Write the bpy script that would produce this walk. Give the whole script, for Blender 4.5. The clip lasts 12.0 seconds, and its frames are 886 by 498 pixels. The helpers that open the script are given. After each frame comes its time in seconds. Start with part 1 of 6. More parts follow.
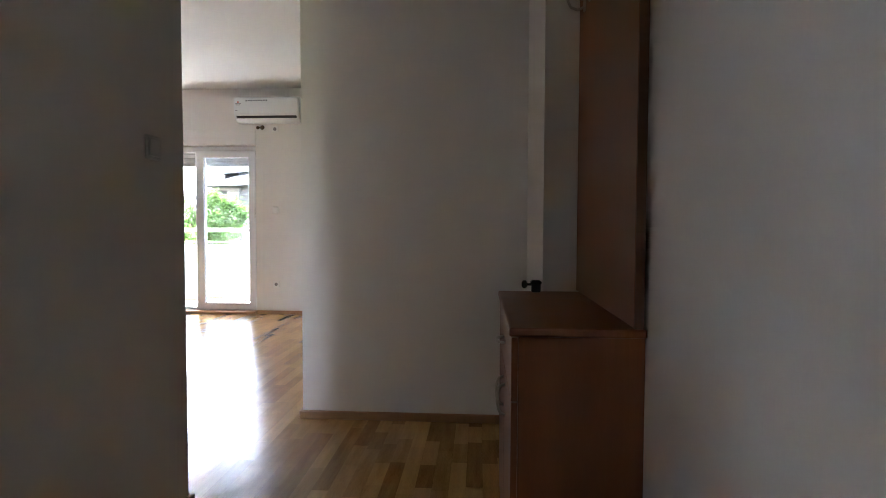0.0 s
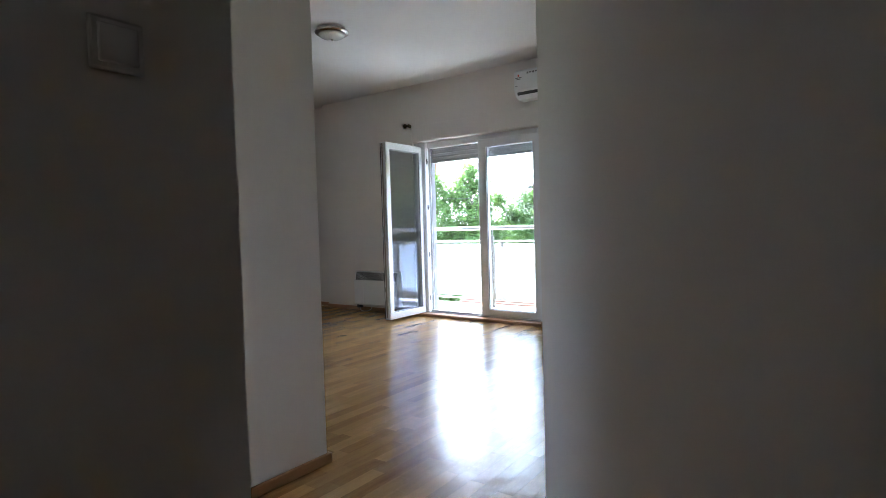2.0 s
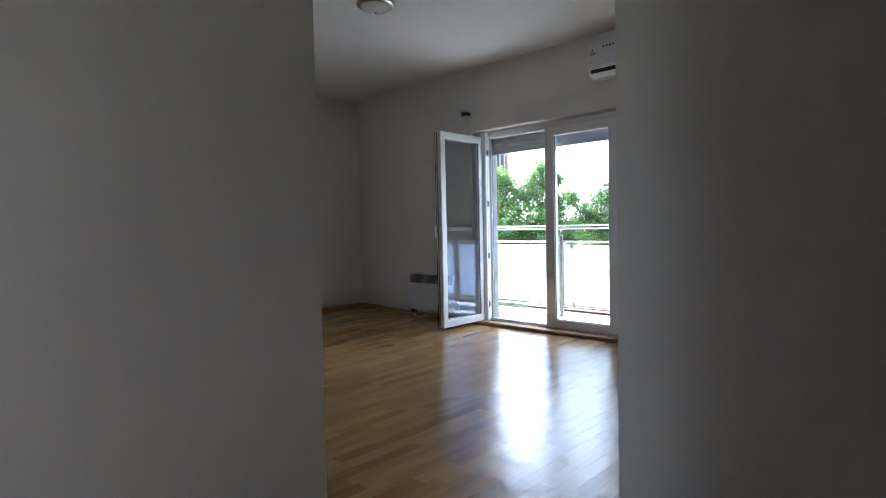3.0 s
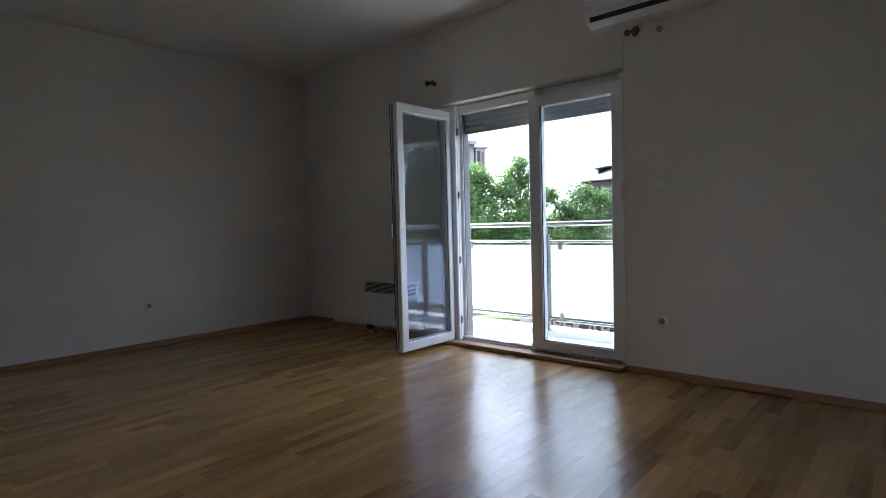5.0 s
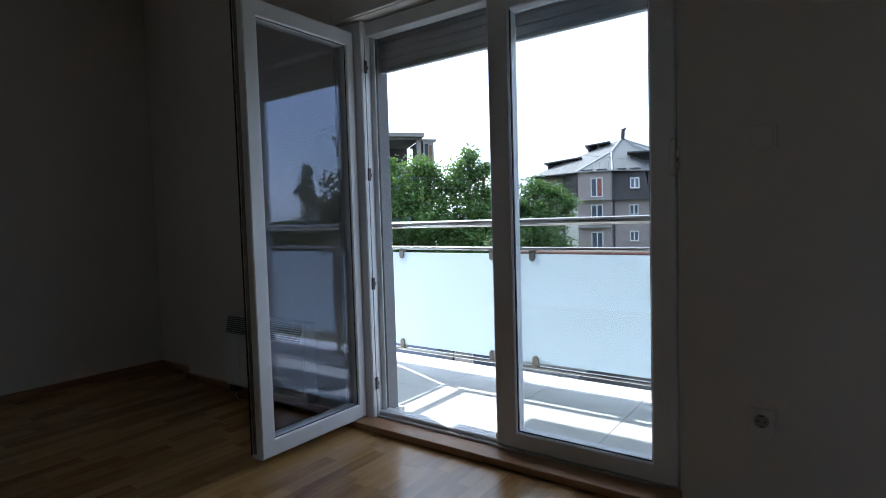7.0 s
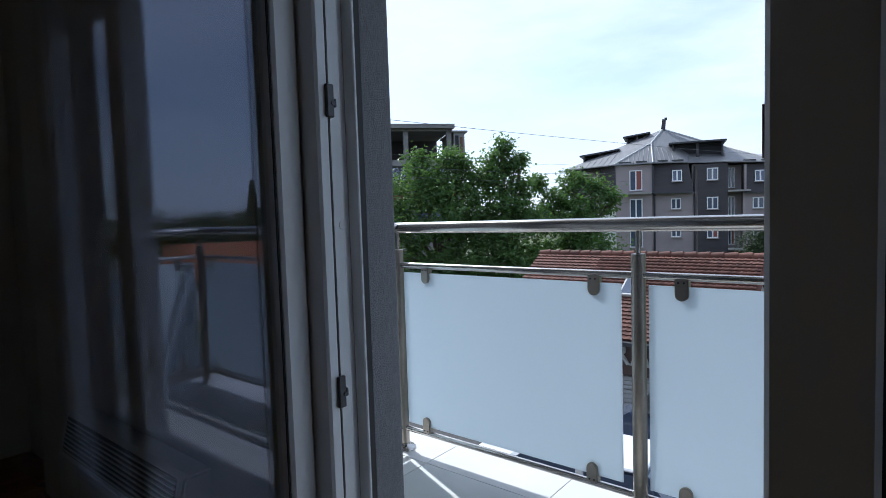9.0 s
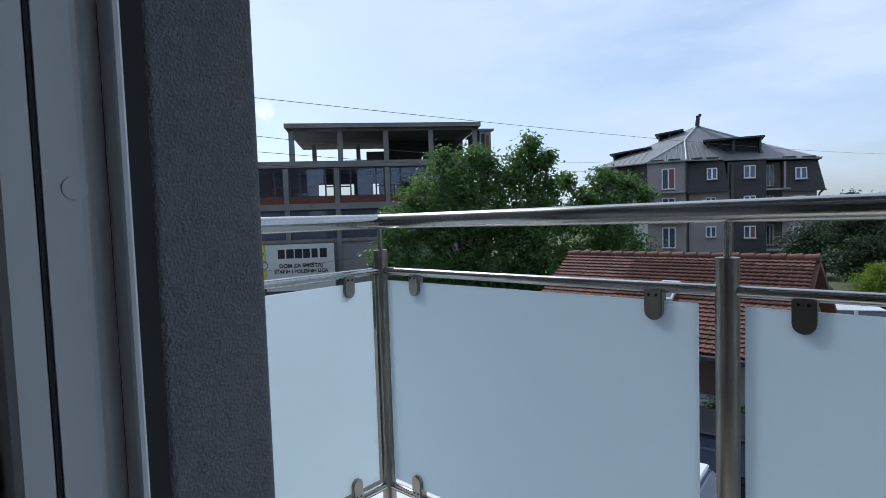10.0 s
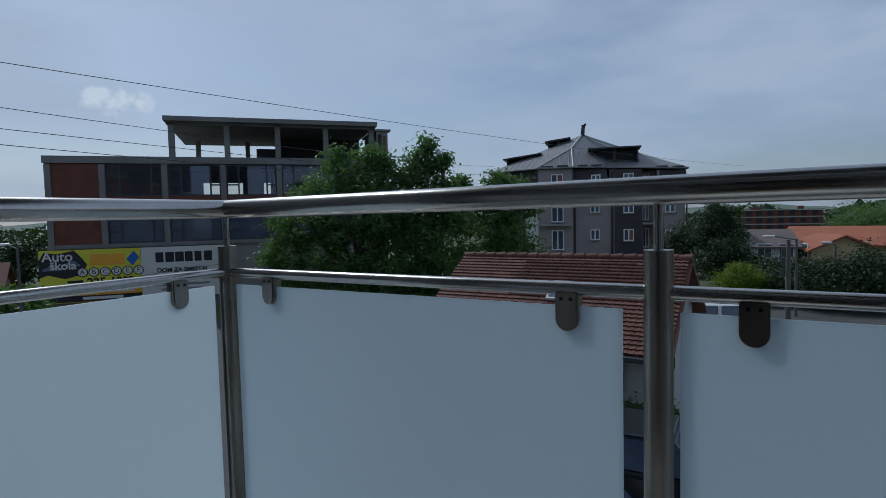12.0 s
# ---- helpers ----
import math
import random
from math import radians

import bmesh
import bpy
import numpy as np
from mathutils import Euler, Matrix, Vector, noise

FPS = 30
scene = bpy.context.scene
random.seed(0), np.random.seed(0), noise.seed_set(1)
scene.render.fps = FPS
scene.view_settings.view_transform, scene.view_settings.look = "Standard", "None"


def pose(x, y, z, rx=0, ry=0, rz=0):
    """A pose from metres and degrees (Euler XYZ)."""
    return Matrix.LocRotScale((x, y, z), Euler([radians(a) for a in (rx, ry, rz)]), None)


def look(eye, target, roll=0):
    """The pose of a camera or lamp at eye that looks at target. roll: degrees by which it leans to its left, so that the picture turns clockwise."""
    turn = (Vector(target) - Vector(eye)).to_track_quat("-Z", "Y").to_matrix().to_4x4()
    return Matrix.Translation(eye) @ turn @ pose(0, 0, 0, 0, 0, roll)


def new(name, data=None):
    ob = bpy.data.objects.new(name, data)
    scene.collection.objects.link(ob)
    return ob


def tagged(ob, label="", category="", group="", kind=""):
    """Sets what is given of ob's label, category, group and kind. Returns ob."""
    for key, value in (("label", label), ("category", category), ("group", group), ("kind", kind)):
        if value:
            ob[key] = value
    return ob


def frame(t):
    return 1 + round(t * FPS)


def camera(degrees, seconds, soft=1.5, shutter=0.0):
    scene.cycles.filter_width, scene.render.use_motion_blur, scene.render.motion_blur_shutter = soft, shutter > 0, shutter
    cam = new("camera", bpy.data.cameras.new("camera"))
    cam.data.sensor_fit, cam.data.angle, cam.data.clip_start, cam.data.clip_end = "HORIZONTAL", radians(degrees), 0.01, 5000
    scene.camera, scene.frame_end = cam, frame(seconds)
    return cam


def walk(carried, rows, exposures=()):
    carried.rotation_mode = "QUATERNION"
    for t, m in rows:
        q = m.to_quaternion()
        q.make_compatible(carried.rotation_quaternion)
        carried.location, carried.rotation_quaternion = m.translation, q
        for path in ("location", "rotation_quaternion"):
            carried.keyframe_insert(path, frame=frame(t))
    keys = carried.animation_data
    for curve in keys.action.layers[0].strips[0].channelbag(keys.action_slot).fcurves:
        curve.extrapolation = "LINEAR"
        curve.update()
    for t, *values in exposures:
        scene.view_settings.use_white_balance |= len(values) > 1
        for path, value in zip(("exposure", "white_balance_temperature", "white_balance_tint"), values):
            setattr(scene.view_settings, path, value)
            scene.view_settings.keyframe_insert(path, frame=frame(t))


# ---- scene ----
cam = camera(77.4, 12.0, soft=0.65)
PATH = [
    (0, (-0.914, 0.511, 1.091), (-1.045, 2.505, 1.007), 0.2),
    (0.5, (-0.932, 0.884, 1.098), (-1.31, 2.845, 1.007), -0.5),
    (0.8, (-0.959, 1.088, 1.069), (-1.493, 3.013, 0.976), -2.1),
    (1, (-0.991, 1.234, 1.08), (-1.611, 3.134, 0.995), -0.2),
    (1.5, (-1.042, 1.571, 1.073), (-1.87, 3.389, 0.98), -1.0),
    (2, (-1.113, 1.927, 1.06), (-2.291, 3.541, 0.978), -1.6),
    (2.5, (-1.221, 2.236, 1.062), (-2.579, 3.702, 0.98), -1.4),
    (3, (-1.399, 2.509, 1.054), (-2.775, 3.958, 0.974), -1.2),
    (3.2, (-1.492, 2.6, 1.057), (-2.863, 4.053, 0.976), -1.4),
    (4.8, (-2.022, 3.324, 1.045), (-3.375, 4.794, 0.959), -1.6),
    (5, (-2.088, 3.46, 1.035), (-3.405, 4.963, 0.949), -1.5),
    (5.5, (-2.299, 3.838, 1.034), (-3.564, 5.385, 0.943), -1.5),
    (6, (-2.582, 4.249, 1.051), (-3.793, 5.838, 0.956), -1.4),
    (6.5, (-2.862, 4.687, 1.057), (-4.031, 6.307, 0.955), -1.5),
    (7, (-3.171, 5.083, 1.047), (-4.347, 6.697, 0.943), -1.7),
    (7.2, (-3.311, 5.236, 1.068), (-4.49, 6.847, 0.954), -1.8),
    (9, (-4.307, 6.471, 1.066), (-5.568, 8.019, 0.948), -1.8),
    (9.2, (-4.382, 6.616, 1.059), (-5.643, 8.164, 0.94), -1.8),
    (9.5, (-4.482, 6.8, 1.055), (-5.749, 8.343, 0.937), -1.8),
    (10, (-4.643, 7.056, 1.023), (-5.979, 8.54, 0.91), -1.9),
    (10.5, (-4.791, 7.252, 0.994), (-6.233, 8.634, 0.889), -2.1),
    (10.8, (-4.846, 7.318, 0.985), (-6.396, 8.579, 0.886), -2.2),
    (11, (-4.861, 7.338, 0.992), (-6.453, 8.545, 0.895), -2.3),
    (11.2, (-4.858, 7.346, 1.016), (-6.472, 8.524, 0.924), -1.9),
    (11.5, (-4.834, 7.355, 1.029), (-6.413, 8.578, 0.934), -2.2),
    (12, (-4.813, 7.374, 0.98), (-5.854, 9.078, 0.865), -1.4),
]
EXPOSURES = [(0, 4.88, 6100, 13), (1.0, 4.3, 5850, 12), (1.5, 4.2, 5780, 10), (2.5, 3.53, 5620, 8), (3.2, 3.17, 5600, 8), (5, 2.52, 5750, 9), (6, 1.92, 5700, 9), (7, 1.28, 5600, 7), (9, 0.1, 5550, 8), (9.5, -0.15, 5500, 7), (10.5, -0.6, 5450, 6), (11, -0.8, 5400, 6), (12, -1.3, 5350, 5)]
walk(cam, [(t, look(eye, target, roll)) for t, eye, target, roll in PATH], EXPOSURES)

# ---- world, sun, exposure ----
SUN_DIR = Vector((-0.91, 0.36, 1.0)).normalized()
world = bpy.data.worlds.new("world")
scene.world = world
world.use_nodes = True
wn, wl = world.node_tree.nodes, world.node_tree.links
wn.clear()
w_out = wn.new("ShaderNodeOutputWorld")
w_bg = wn.new("ShaderNodeBackground")
w_sky = wn.new("ShaderNodeTexSky")
w_sky.sky_type = "NISHITA"
w_sky.sun_disc = False
w_sky.sun_elevation = math.asin(SUN_DIR.z)
w_sky.sun_rotation = math.atan2(SUN_DIR.x, SUN_DIR.y)
w_sky.air_density, w_sky.dust_density, w_sky.ozone_density = 1.0, 1.6, 1.0
w_co = wn.new("ShaderNodeTexCoord")
w_map = wn.new("ShaderNodeMapping")
w_map.inputs["Scale"].default_value = (1.0, 1.0, 3.2)
w_noise = wn.new("ShaderNodeTexNoise")
w_noise.inputs["Scale"].default_value = 2.3
w_noise.inputs["Detail"].default_value = 7.0
w_noise.inputs["Roughness"].default_value = 0.52
w_ramp = wn.new("ShaderNodeValToRGB")
w_ramp.color_ramp.elements[0].position, w_ramp.color_ramp.elements[0].color = 0.40, (0.38, 0.38, 0.38, 1)
w_ramp.color_ramp.elements[1].position, w_ramp.color_ramp.elements[1].color = 0.62, (0.95, 0.95, 0.95, 1)
w_mix = wn.new("ShaderNodeMix")
w_mix.data_type = "RGBA"
w_mix.inputs[7].default_value = (6.68, 7.05, 7.9, 1)
wl.new(w_co.outputs["Generated"], w_map.inputs["Vector"])
wl.new(w_map.outputs["Vector"], w_noise.inputs["Vector"])
wl.new(w_noise.outputs["Fac"], w_ramp.inputs["Fac"])
wl.new(w_ramp.outputs["Color"], w_mix.inputs[0])
wl.new(w_sky.outputs["Color"], w_mix.inputs[6])
w_off, w_sc, w_len, w_fall, w_puff, w_mul, w_cum = (wn.new(k) for k in ("ShaderNodeVectorMath", "ShaderNodeVectorMath", "ShaderNodeVectorMath", "ShaderNodeMapRange", "ShaderNodeTexNoise", "ShaderNodeMath", "ShaderNodeMix"))
w_off.operation, w_sc.operation, w_len.operation = "SUBTRACT", "MULTIPLY", "LENGTH"
CLOUD = Vector((-math.sin(radians(61.4)), math.cos(radians(61.4)), math.tan(radians(10.9)))).normalized()
w_off.inputs[1].default_value = CLOUD
w_sc.inputs[1].default_value = (1.0, 1.0, 2.4)
w_fall.inputs["From Min"].default_value, w_fall.inputs["From Max"].default_value = 0.03, 0.105
w_fall.inputs["To Min"].default_value, w_fall.inputs["To Max"].default_value = 1.0, 0.0
w_puff.inputs["Scale"].default_value, w_puff.inputs["Detail"].default_value = 38.0, 8.0
w_mul.operation = "MULTIPLY"
w_thr = wn.new("ShaderNodeMapRange")
w_thr.inputs["From Min"].default_value, w_thr.inputs["From Max"].default_value = 0.33, 0.50
w_thr.inputs["To Max"].default_value = 0.75
w_cum.data_type = "RGBA"
w_cum.inputs[7].default_value = (10.4, 10.2, 10.0, 1)
wl.new(w_co.outputs["Generated"], w_off.inputs[0])
wl.new(w_off.outputs["Vector"], w_sc.inputs[0])
wl.new(w_sc.outputs["Vector"], w_len.inputs[0])
wl.new(w_len.outputs["Value"], w_fall.inputs["Value"])
wl.new(w_co.outputs["Generated"], w_puff.inputs["Vector"])
wl.new(w_fall.outputs["Result"], w_mul.inputs[0])
wl.new(w_puff.outputs["Fac"], w_mul.inputs[1])
wl.new(w_mul.outputs[0], w_thr.inputs["Value"])
wl.new(w_thr.outputs["Result"], w_cum.inputs[0])
wl.new(w_mix.outputs[2], w_cum.inputs[6])
wl.new(w_cum.outputs[2], w_bg.inputs["Color"])
w_bg.inputs["Strength"].default_value = 0.15
wl.new(w_bg.outputs["Background"], w_out.inputs["Surface"])
sun_data = bpy.data.lights.new("sun", "SUN")
sun_data.energy, sun_data.angle, sun_data.color = 4.4, radians(0.6), (1.0, 0.95, 0.87)
sun = new("sun", sun_data)
sun.matrix_world = look(SUN_DIR * 60, (0, 0, 0))


# ---- materials ----
def material(name, low, high, rough=0.7, scale=6.0, bump=0.1, fine=60.0, metal=0.0, vary=0.0, stretch=(1, 1, 1), grain=0.25, spec=0.5, relief=0.004):
    """A surface with broad blotches between two colours, a fine grain, and relief."""
    m = bpy.data.materials.new(name)
    m.use_nodes = True
    n, l = m.node_tree.nodes, m.node_tree.links
    b = n["Principled BSDF"]
    b.inputs["Metallic"].default_value = metal
    b.inputs["Specular IOR Level"].default_value = spec
    co, mp = n.new("ShaderNodeTexCoord"), n.new("ShaderNodeMapping")
    mp.inputs["Scale"].default_value = stretch
    l.new(co.outputs["Object"], mp.inputs["Vector"])
    big, small = n.new("ShaderNodeTexNoise"), n.new("ShaderNodeTexNoise")
    big.inputs["Scale"].default_value, small.inputs["Scale"].default_value = scale, fine
    big.inputs["Detail"].default_value, small.inputs["Detail"].default_value = 4.0, 3.0
    l.new(mp.outputs["Vector"], big.inputs["Vector"])
    l.new(mp.outputs["Vector"], small.inputs["Vector"])
    add = n.new("ShaderNodeMath")
    add.operation = "MULTIPLY_ADD"
    add.inputs[1].default_value = grain
    l.new(small.outputs["Fac"], add.inputs[0])
    l.new(big.outputs["Fac"], add.inputs[2])
    last = add.outputs[0]
    if vary:
        info, geo, both, fr, sc = (n.new(k) for k in ("ShaderNodeObjectInfo", "ShaderNodeNewGeometry", "ShaderNodeMath", "ShaderNodeMath", "ShaderNodeMath"))
        l.new(info.outputs["Random"], both.inputs[0])
        l.new(geo.outputs["Random Per Island"], both.inputs[1])
        fr.operation = "FRACT"
        l.new(both.outputs[0], fr.inputs[0])
        sc.operation = "MULTIPLY_ADD"
        sc.inputs[1].default_value = vary
        l.new(fr.outputs[0], sc.inputs[0])
        l.new(last, sc.inputs[2])
        last = sc.outputs[0]
    mid = 0.5 + grain / 2 + vary / 2
    ramp = n.new("ShaderNodeMapRange")
    ramp.inputs["From Min"].default_value, ramp.inputs["From Max"].default_value = mid - 0.28 - vary / 2, mid + 0.28 + vary / 2
    l.new(last, ramp.inputs["Value"])
    mix = n.new("ShaderNodeMix")
    mix.data_type = "RGBA"
    mix.inputs[6].default_value, mix.inputs[7].default_value = (*low, 1), (*high, 1)
    l.new(ramp.outputs["Result"], mix.inputs[0])
    l.new(mix.outputs[2], b.inputs["Base Color"])
    rr = n.new("ShaderNodeMapRange")
    rr.inputs["To Min"].default_value, rr.inputs["To Max"].default_value = max(0.02, rough - 0.07), min(1.0, rough + 0.07)
    l.new(big.outputs["Fac"], rr.inputs["Value"])
    l.new(rr.outputs["Result"], b.inputs["Roughness"])
    if bump:
        bp = n.new("ShaderNodeBump")
        bp.inputs["Strength"].default_value, bp.inputs["Distance"].default_value = bump, relief
        l.new(small.outputs["Fac"], bp.inputs["Height"])
        l.new(bp.outputs["Normal"], b.inputs["Normal"])
    return m


def glass(name, tint=(1, 1, 1), rough=0.0):
    m = bpy.data.materials.new(name)
    m.use_nodes = True
    n, l = m.node_tree.nodes, m.node_tree.links
    n.clear()
    out, mix, tr, gl, lw, pw, ma = (n.new(k) for k in ("ShaderNodeOutputMaterial", "ShaderNodeMixShader", "ShaderNodeBsdfTransparent", "ShaderNodeBsdfGlossy", "ShaderNodeLayerWeight", "ShaderNodeMath", "ShaderNodeMath"))
    tr.inputs["Color"].default_value = (*tint, 1)
    gl.inputs["Roughness"].default_value = rough
    gl.inputs["Color"].default_value = (0.68, 0.75, 1.0, 1)
    lw.inputs["Blend"].default_value = 0.5
    pw.operation, pw.inputs[1].default_value = "POWER", 4.0
    ma.operation, ma.inputs[1].default_value, ma.inputs[2].default_value = "MULTIPLY_ADD", 0.85, 0.065
    l.new(lw.outputs["Facing"], pw.inputs[0])
    l.new(pw.outputs[0], ma.inputs[0])
    l.new(ma.outputs[0], mix.inputs[0])
    l.new(tr.outputs[0], mix.inputs[1])
    l.new(gl.outputs[0], mix.inputs[2])
    l.new(mix.outputs[0], out.inputs["Surface"])
    return m


M_WALL = material("wall_paint", (0.752, 0.717, 0.678), (0.832, 0.796, 0.755), 0.85, 1.3, 0.06, 160)
M_CEIL = material("ceiling_paint", (0.76, 0.75, 0.73), (0.82, 0.81, 0.79), 0.9, 0.9, 0.04, 120)
M_OAK = material("oak_parquet", (0.21, 0.098, 0.026), (0.64, 0.385, 0.145), 0.2, 3.0, 0.10, 34, vary=0.8, stretch=(9, 1, 1), grain=0.55)
def worn_lacquer(m):
    """Patchy gloss and slight waves, as of old floor lacquer."""
    n, l = m.node_tree.nodes, m.node_tree.links
    b = n["Principled BSDF"]
    geo = n.new("ShaderNodeNewGeometry")
    patch, wave, rng = n.new("ShaderNodeTexNoise"), n.new("ShaderNodeTexNoise"), n.new("ShaderNodeMapRange")
    patch.inputs["Scale"].default_value, patch.inputs["Detail"].default_value, patch.inputs["Roughness"].default_value = 5.0, 8.0, 0.65
    wave.inputs["Scale"].default_value, wave.inputs["Detail"].default_value = 7.0, 2.0
    l.new(geo.outputs["Position"], patch.inputs["Vector"])
    l.new(geo.outputs["Position"], wave.inputs["Vector"])
    rng.inputs["From Min"].default_value, rng.inputs["From Max"].default_value = 0.52, 0.92
    rng.inputs["To Min"].default_value, rng.inputs["To Max"].default_value = 0.175, 0.262
    scuff, sadd = n.new("ShaderNodeTexNoise"), n.new("ShaderNodeMath")
    scuff.inputs["Scale"].default_value, scuff.inputs["Detail"].default_value, scuff.inputs["Distortion"].default_value = 16.0, 5.0, 0.5
    l.new(geo.outputs["Position"], scuff.inputs["Vector"])
    sadd.operation, sadd.inputs[1].default_value = "MULTIPLY_ADD", 0.4
    l.new(scuff.outputs["Fac"], sadd.inputs[0])
    l.new(patch.outputs["Fac"], sadd.inputs[2])
    l.new(sadd.outputs[0], rng.inputs["Value"])
    l.new(rng.outputs["Result"], b.inputs["Roughness"])
    old = b.inputs["Normal"].links[0].from_node
    bp = n.new("ShaderNodeBump")
    bp.inputs["Strength"].default_value, bp.inputs["Distance"].default_value = 0.35, 0.010
    l.new(wave.outputs["Fac"], bp.inputs["Height"])
    l.new(bp.outputs["Normal"], old.inputs["Normal"])
    b.inputs["Specular IOR Level"].default_value = 0.55


worn_lacquer(M_OAK)
M_OAKBASE = material("parquet_joint", (0.05, 0.03, 0.015), (0.08, 0.05, 0.025), 0.6, 5, 0.1)
M_BASEBOARD = material("baseboard_wood", (0.32, 0.16, 0.07), (0.42, 0.23, 0.11), 0.4, 4, 0.05, 40, stretch=(1, 1, 6))
M_SILL = material("sill_wood", (0.36, 0.19, 0.09), (0.46, 0.27, 0.14), 0.4, 4, 0.05, 40, stretch=(1, 8, 8))
M_CAB = material("cabinet_laminate", (0.19, 0.062, 0.023), (0.265, 0.092, 0.036), 0.42, 2.0, 0.04, 30, stretch=(5, 5, 0.6))
# dark brown of plinth and stair door, also the coat rack's painted gap shadow
M_CABDARK = material("cabinet_dark_and_gap_shade", (0.10, 0.045, 0.02), (0.14, 0.06, 0.03), 0.45, 3, 0.04)
M_PVC = material("white_pvc", (0.78, 0.79, 0.80), (0.83, 0.84, 0.85), 0.32, 2.0, 0.02, 60)
# the grey puts the recess's shade into the insert's colour
M_SOCKET = material("shaded_socket_insert", (0.24, 0.23, 0.22), (0.31, 0.30, 0.29), 0.5, 4.0, 0.02, 80)
M_PLASTIC = material("white_plastic", (0.77, 0.76, 0.73), (0.83, 0.82, 0.79), 0.38, 4.0, 0.02, 80)
M_GASKET = material("black_rubber", (0.015, 0.015, 0.016), (0.03, 0.03, 0.03), 0.6, 8, 0.05)
M_BLACK = material("black_plastic", (0.012, 0.012, 0.013), (0.025, 0.025, 0.026), 0.4, 8, 0.05)
M_STEEL = material("brushed_steel", (0.45, 0.43, 0.40), (0.60, 0.58, 0.55), 0.22, 5, 0.06, 90, metal=1.0)
M_STEELD = material("worn_steel", (0.27, 0.243, 0.21), (0.43, 0.395, 0.35), 0.33, 6, 0.08, 90, metal=1.0)
M_KEEP = material("dark_grey_metal", (0.06, 0.06, 0.062), (0.10, 0.10, 0.102), 0.45, 6, 0.05, 60, metal=0.6)
M_BRASS = material("dark_brass", (0.10, 0.055, 0.03), (0.17, 0.10, 0.055), 0.38, 6, 0.05, 60, metal=0.4)
M_NICKEL = material("nickel_handle", (0.5, 0.47, 0.42), (0.62, 0.58, 0.52), 0.3, 6, 0.03, 60, metal=1.0)
M_SLAT = material("shutter_slat", (0.50, 0.50, 0.49), (0.60, 0.60, 0.59), 0.5, 3, 0.04)
M_ALU = material("aluminium_sill", (0.55, 0.56, 0.57), (0.7, 0.71, 0.72), 0.35, 5, 0.05, metal=0.9)
M_ROUGHCAST = material("grey_roughcast", (0.17, 0.17, 0.178), (0.225, 0.226, 0.235), 0.95, 90, 0.9, 300, grain=0.9, relief=0.006)
M_SLATE = material("slate_render", (0.060, 0.062, 0.072), (0.085, 0.088, 0.10), 0.9, 4, 0.3, 150)
M_TILE = material("balcony_tile", (0.60, 0.59, 0.565), (0.69, 0.68, 0.655), 0.45, 5, 0.04, 90, vary=0.15)
M_GROUT = material("tile_grout", (0.25, 0.245, 0.235), (0.33, 0.32, 0.31), 0.9, 12, 0.2)
M_CONCRETE = material("concrete", (0.26, 0.25, 0.235), (0.40, 0.39, 0.37), 0.9, 0.8, 0.3, 25)
M_GLASS = glass("window_glass", (0.89, 0.905, 0.895))


def frosted():
    m = material("opal_glass", (0.78, 0.82, 0.85), (0.82, 0.86, 0.88), 0.3, 2.0, 0.01, 60)
    n, l = m.node_tree.nodes, m.node_tree.links
    b = n["Principled BSDF"]
    t, mx = n.new("ShaderNodeBsdfTranslucent"), n.new("ShaderNodeMixShader")
    t.inputs["Color"].default_value = (0.86, 0.93, 0.97, 1)
    mx.inputs[0].default_value = 0.6
    l.new(b.outputs[0], mx.inputs[1])
    l.new(t.outputs[0], mx.inputs[2])
    l.new(mx.outputs[0], n["Material Output"].inputs["Surface"])
    return m


M_OPAL = frosted()


# ---- mesh helpers ----
def ring(axis, d0, d1, outer, inner, b=0.005):
    """A mitred rectangular frame with eased edges; axis is the way its depth runs, outer and inner are (u0, u1, v0, v1)."""
    bm = bmesh.new()
    loops = []
    for rect, s, d in ((outer, 0, d0 + b), (outer, 0, d1 - b), (outer, b, d1), (inner, -b, d1), (inner, 0, d1 - b), (inner, 0, d0 + b), (inner, -b, d0), (outer, b, d0)):
        u0, u1, v0, v1 = rect[0] + s, rect[1] - s, rect[2] + s, rect[3] - s
        row = []
        for u, v in ((u0, v0), (u1, v0), (u1, v1), (u0, v1)):
            p = [u, v]
            p.insert(axis, d)
            row.append(bm.verts.new(p))
        loops.append(row)
    for a, c in zip(loops, loops[1:] + loops[:1]):
        for i in range(4):
            j = (i + 1) % 4
            bm.faces.new((a[i], a[j], c[j], c[i]))
    bmesh.ops.recalc_face_normals(bm, faces=bm.faces[:])
    return bm


def box(bm, x0, x1, y0, y1, z0, z1, bevel=0.0, segs=1):
    v = [bm.verts.new(p) for p in ((x0, y0, z0), (x1, y0, z0), (x1, y1, z0), (x0, y1, z0), (x0, y0, z1), (x1, y0, z1), (x1, y1, z1), (x0, y1, z1))]
    f = [bm.faces.new([v[i] for i in q]) for q in ((3, 2, 1, 0), (4, 5, 6, 7), (0, 1, 5, 4), (1, 2, 6, 5), (2, 3, 7, 6), (3, 0, 4, 7))]
    if bevel:
        bmesh.ops.bevel(bm, geom=list({e for g in f for e in g.edges}), offset=bevel, segments=segs, profile=0.5, affect="EDGES")
    return bm


def boxes(*rows, bevel=0.0):
    bm = bmesh.new()
    for r in rows:
        box(bm, *r, bevel=bevel)
    return bm


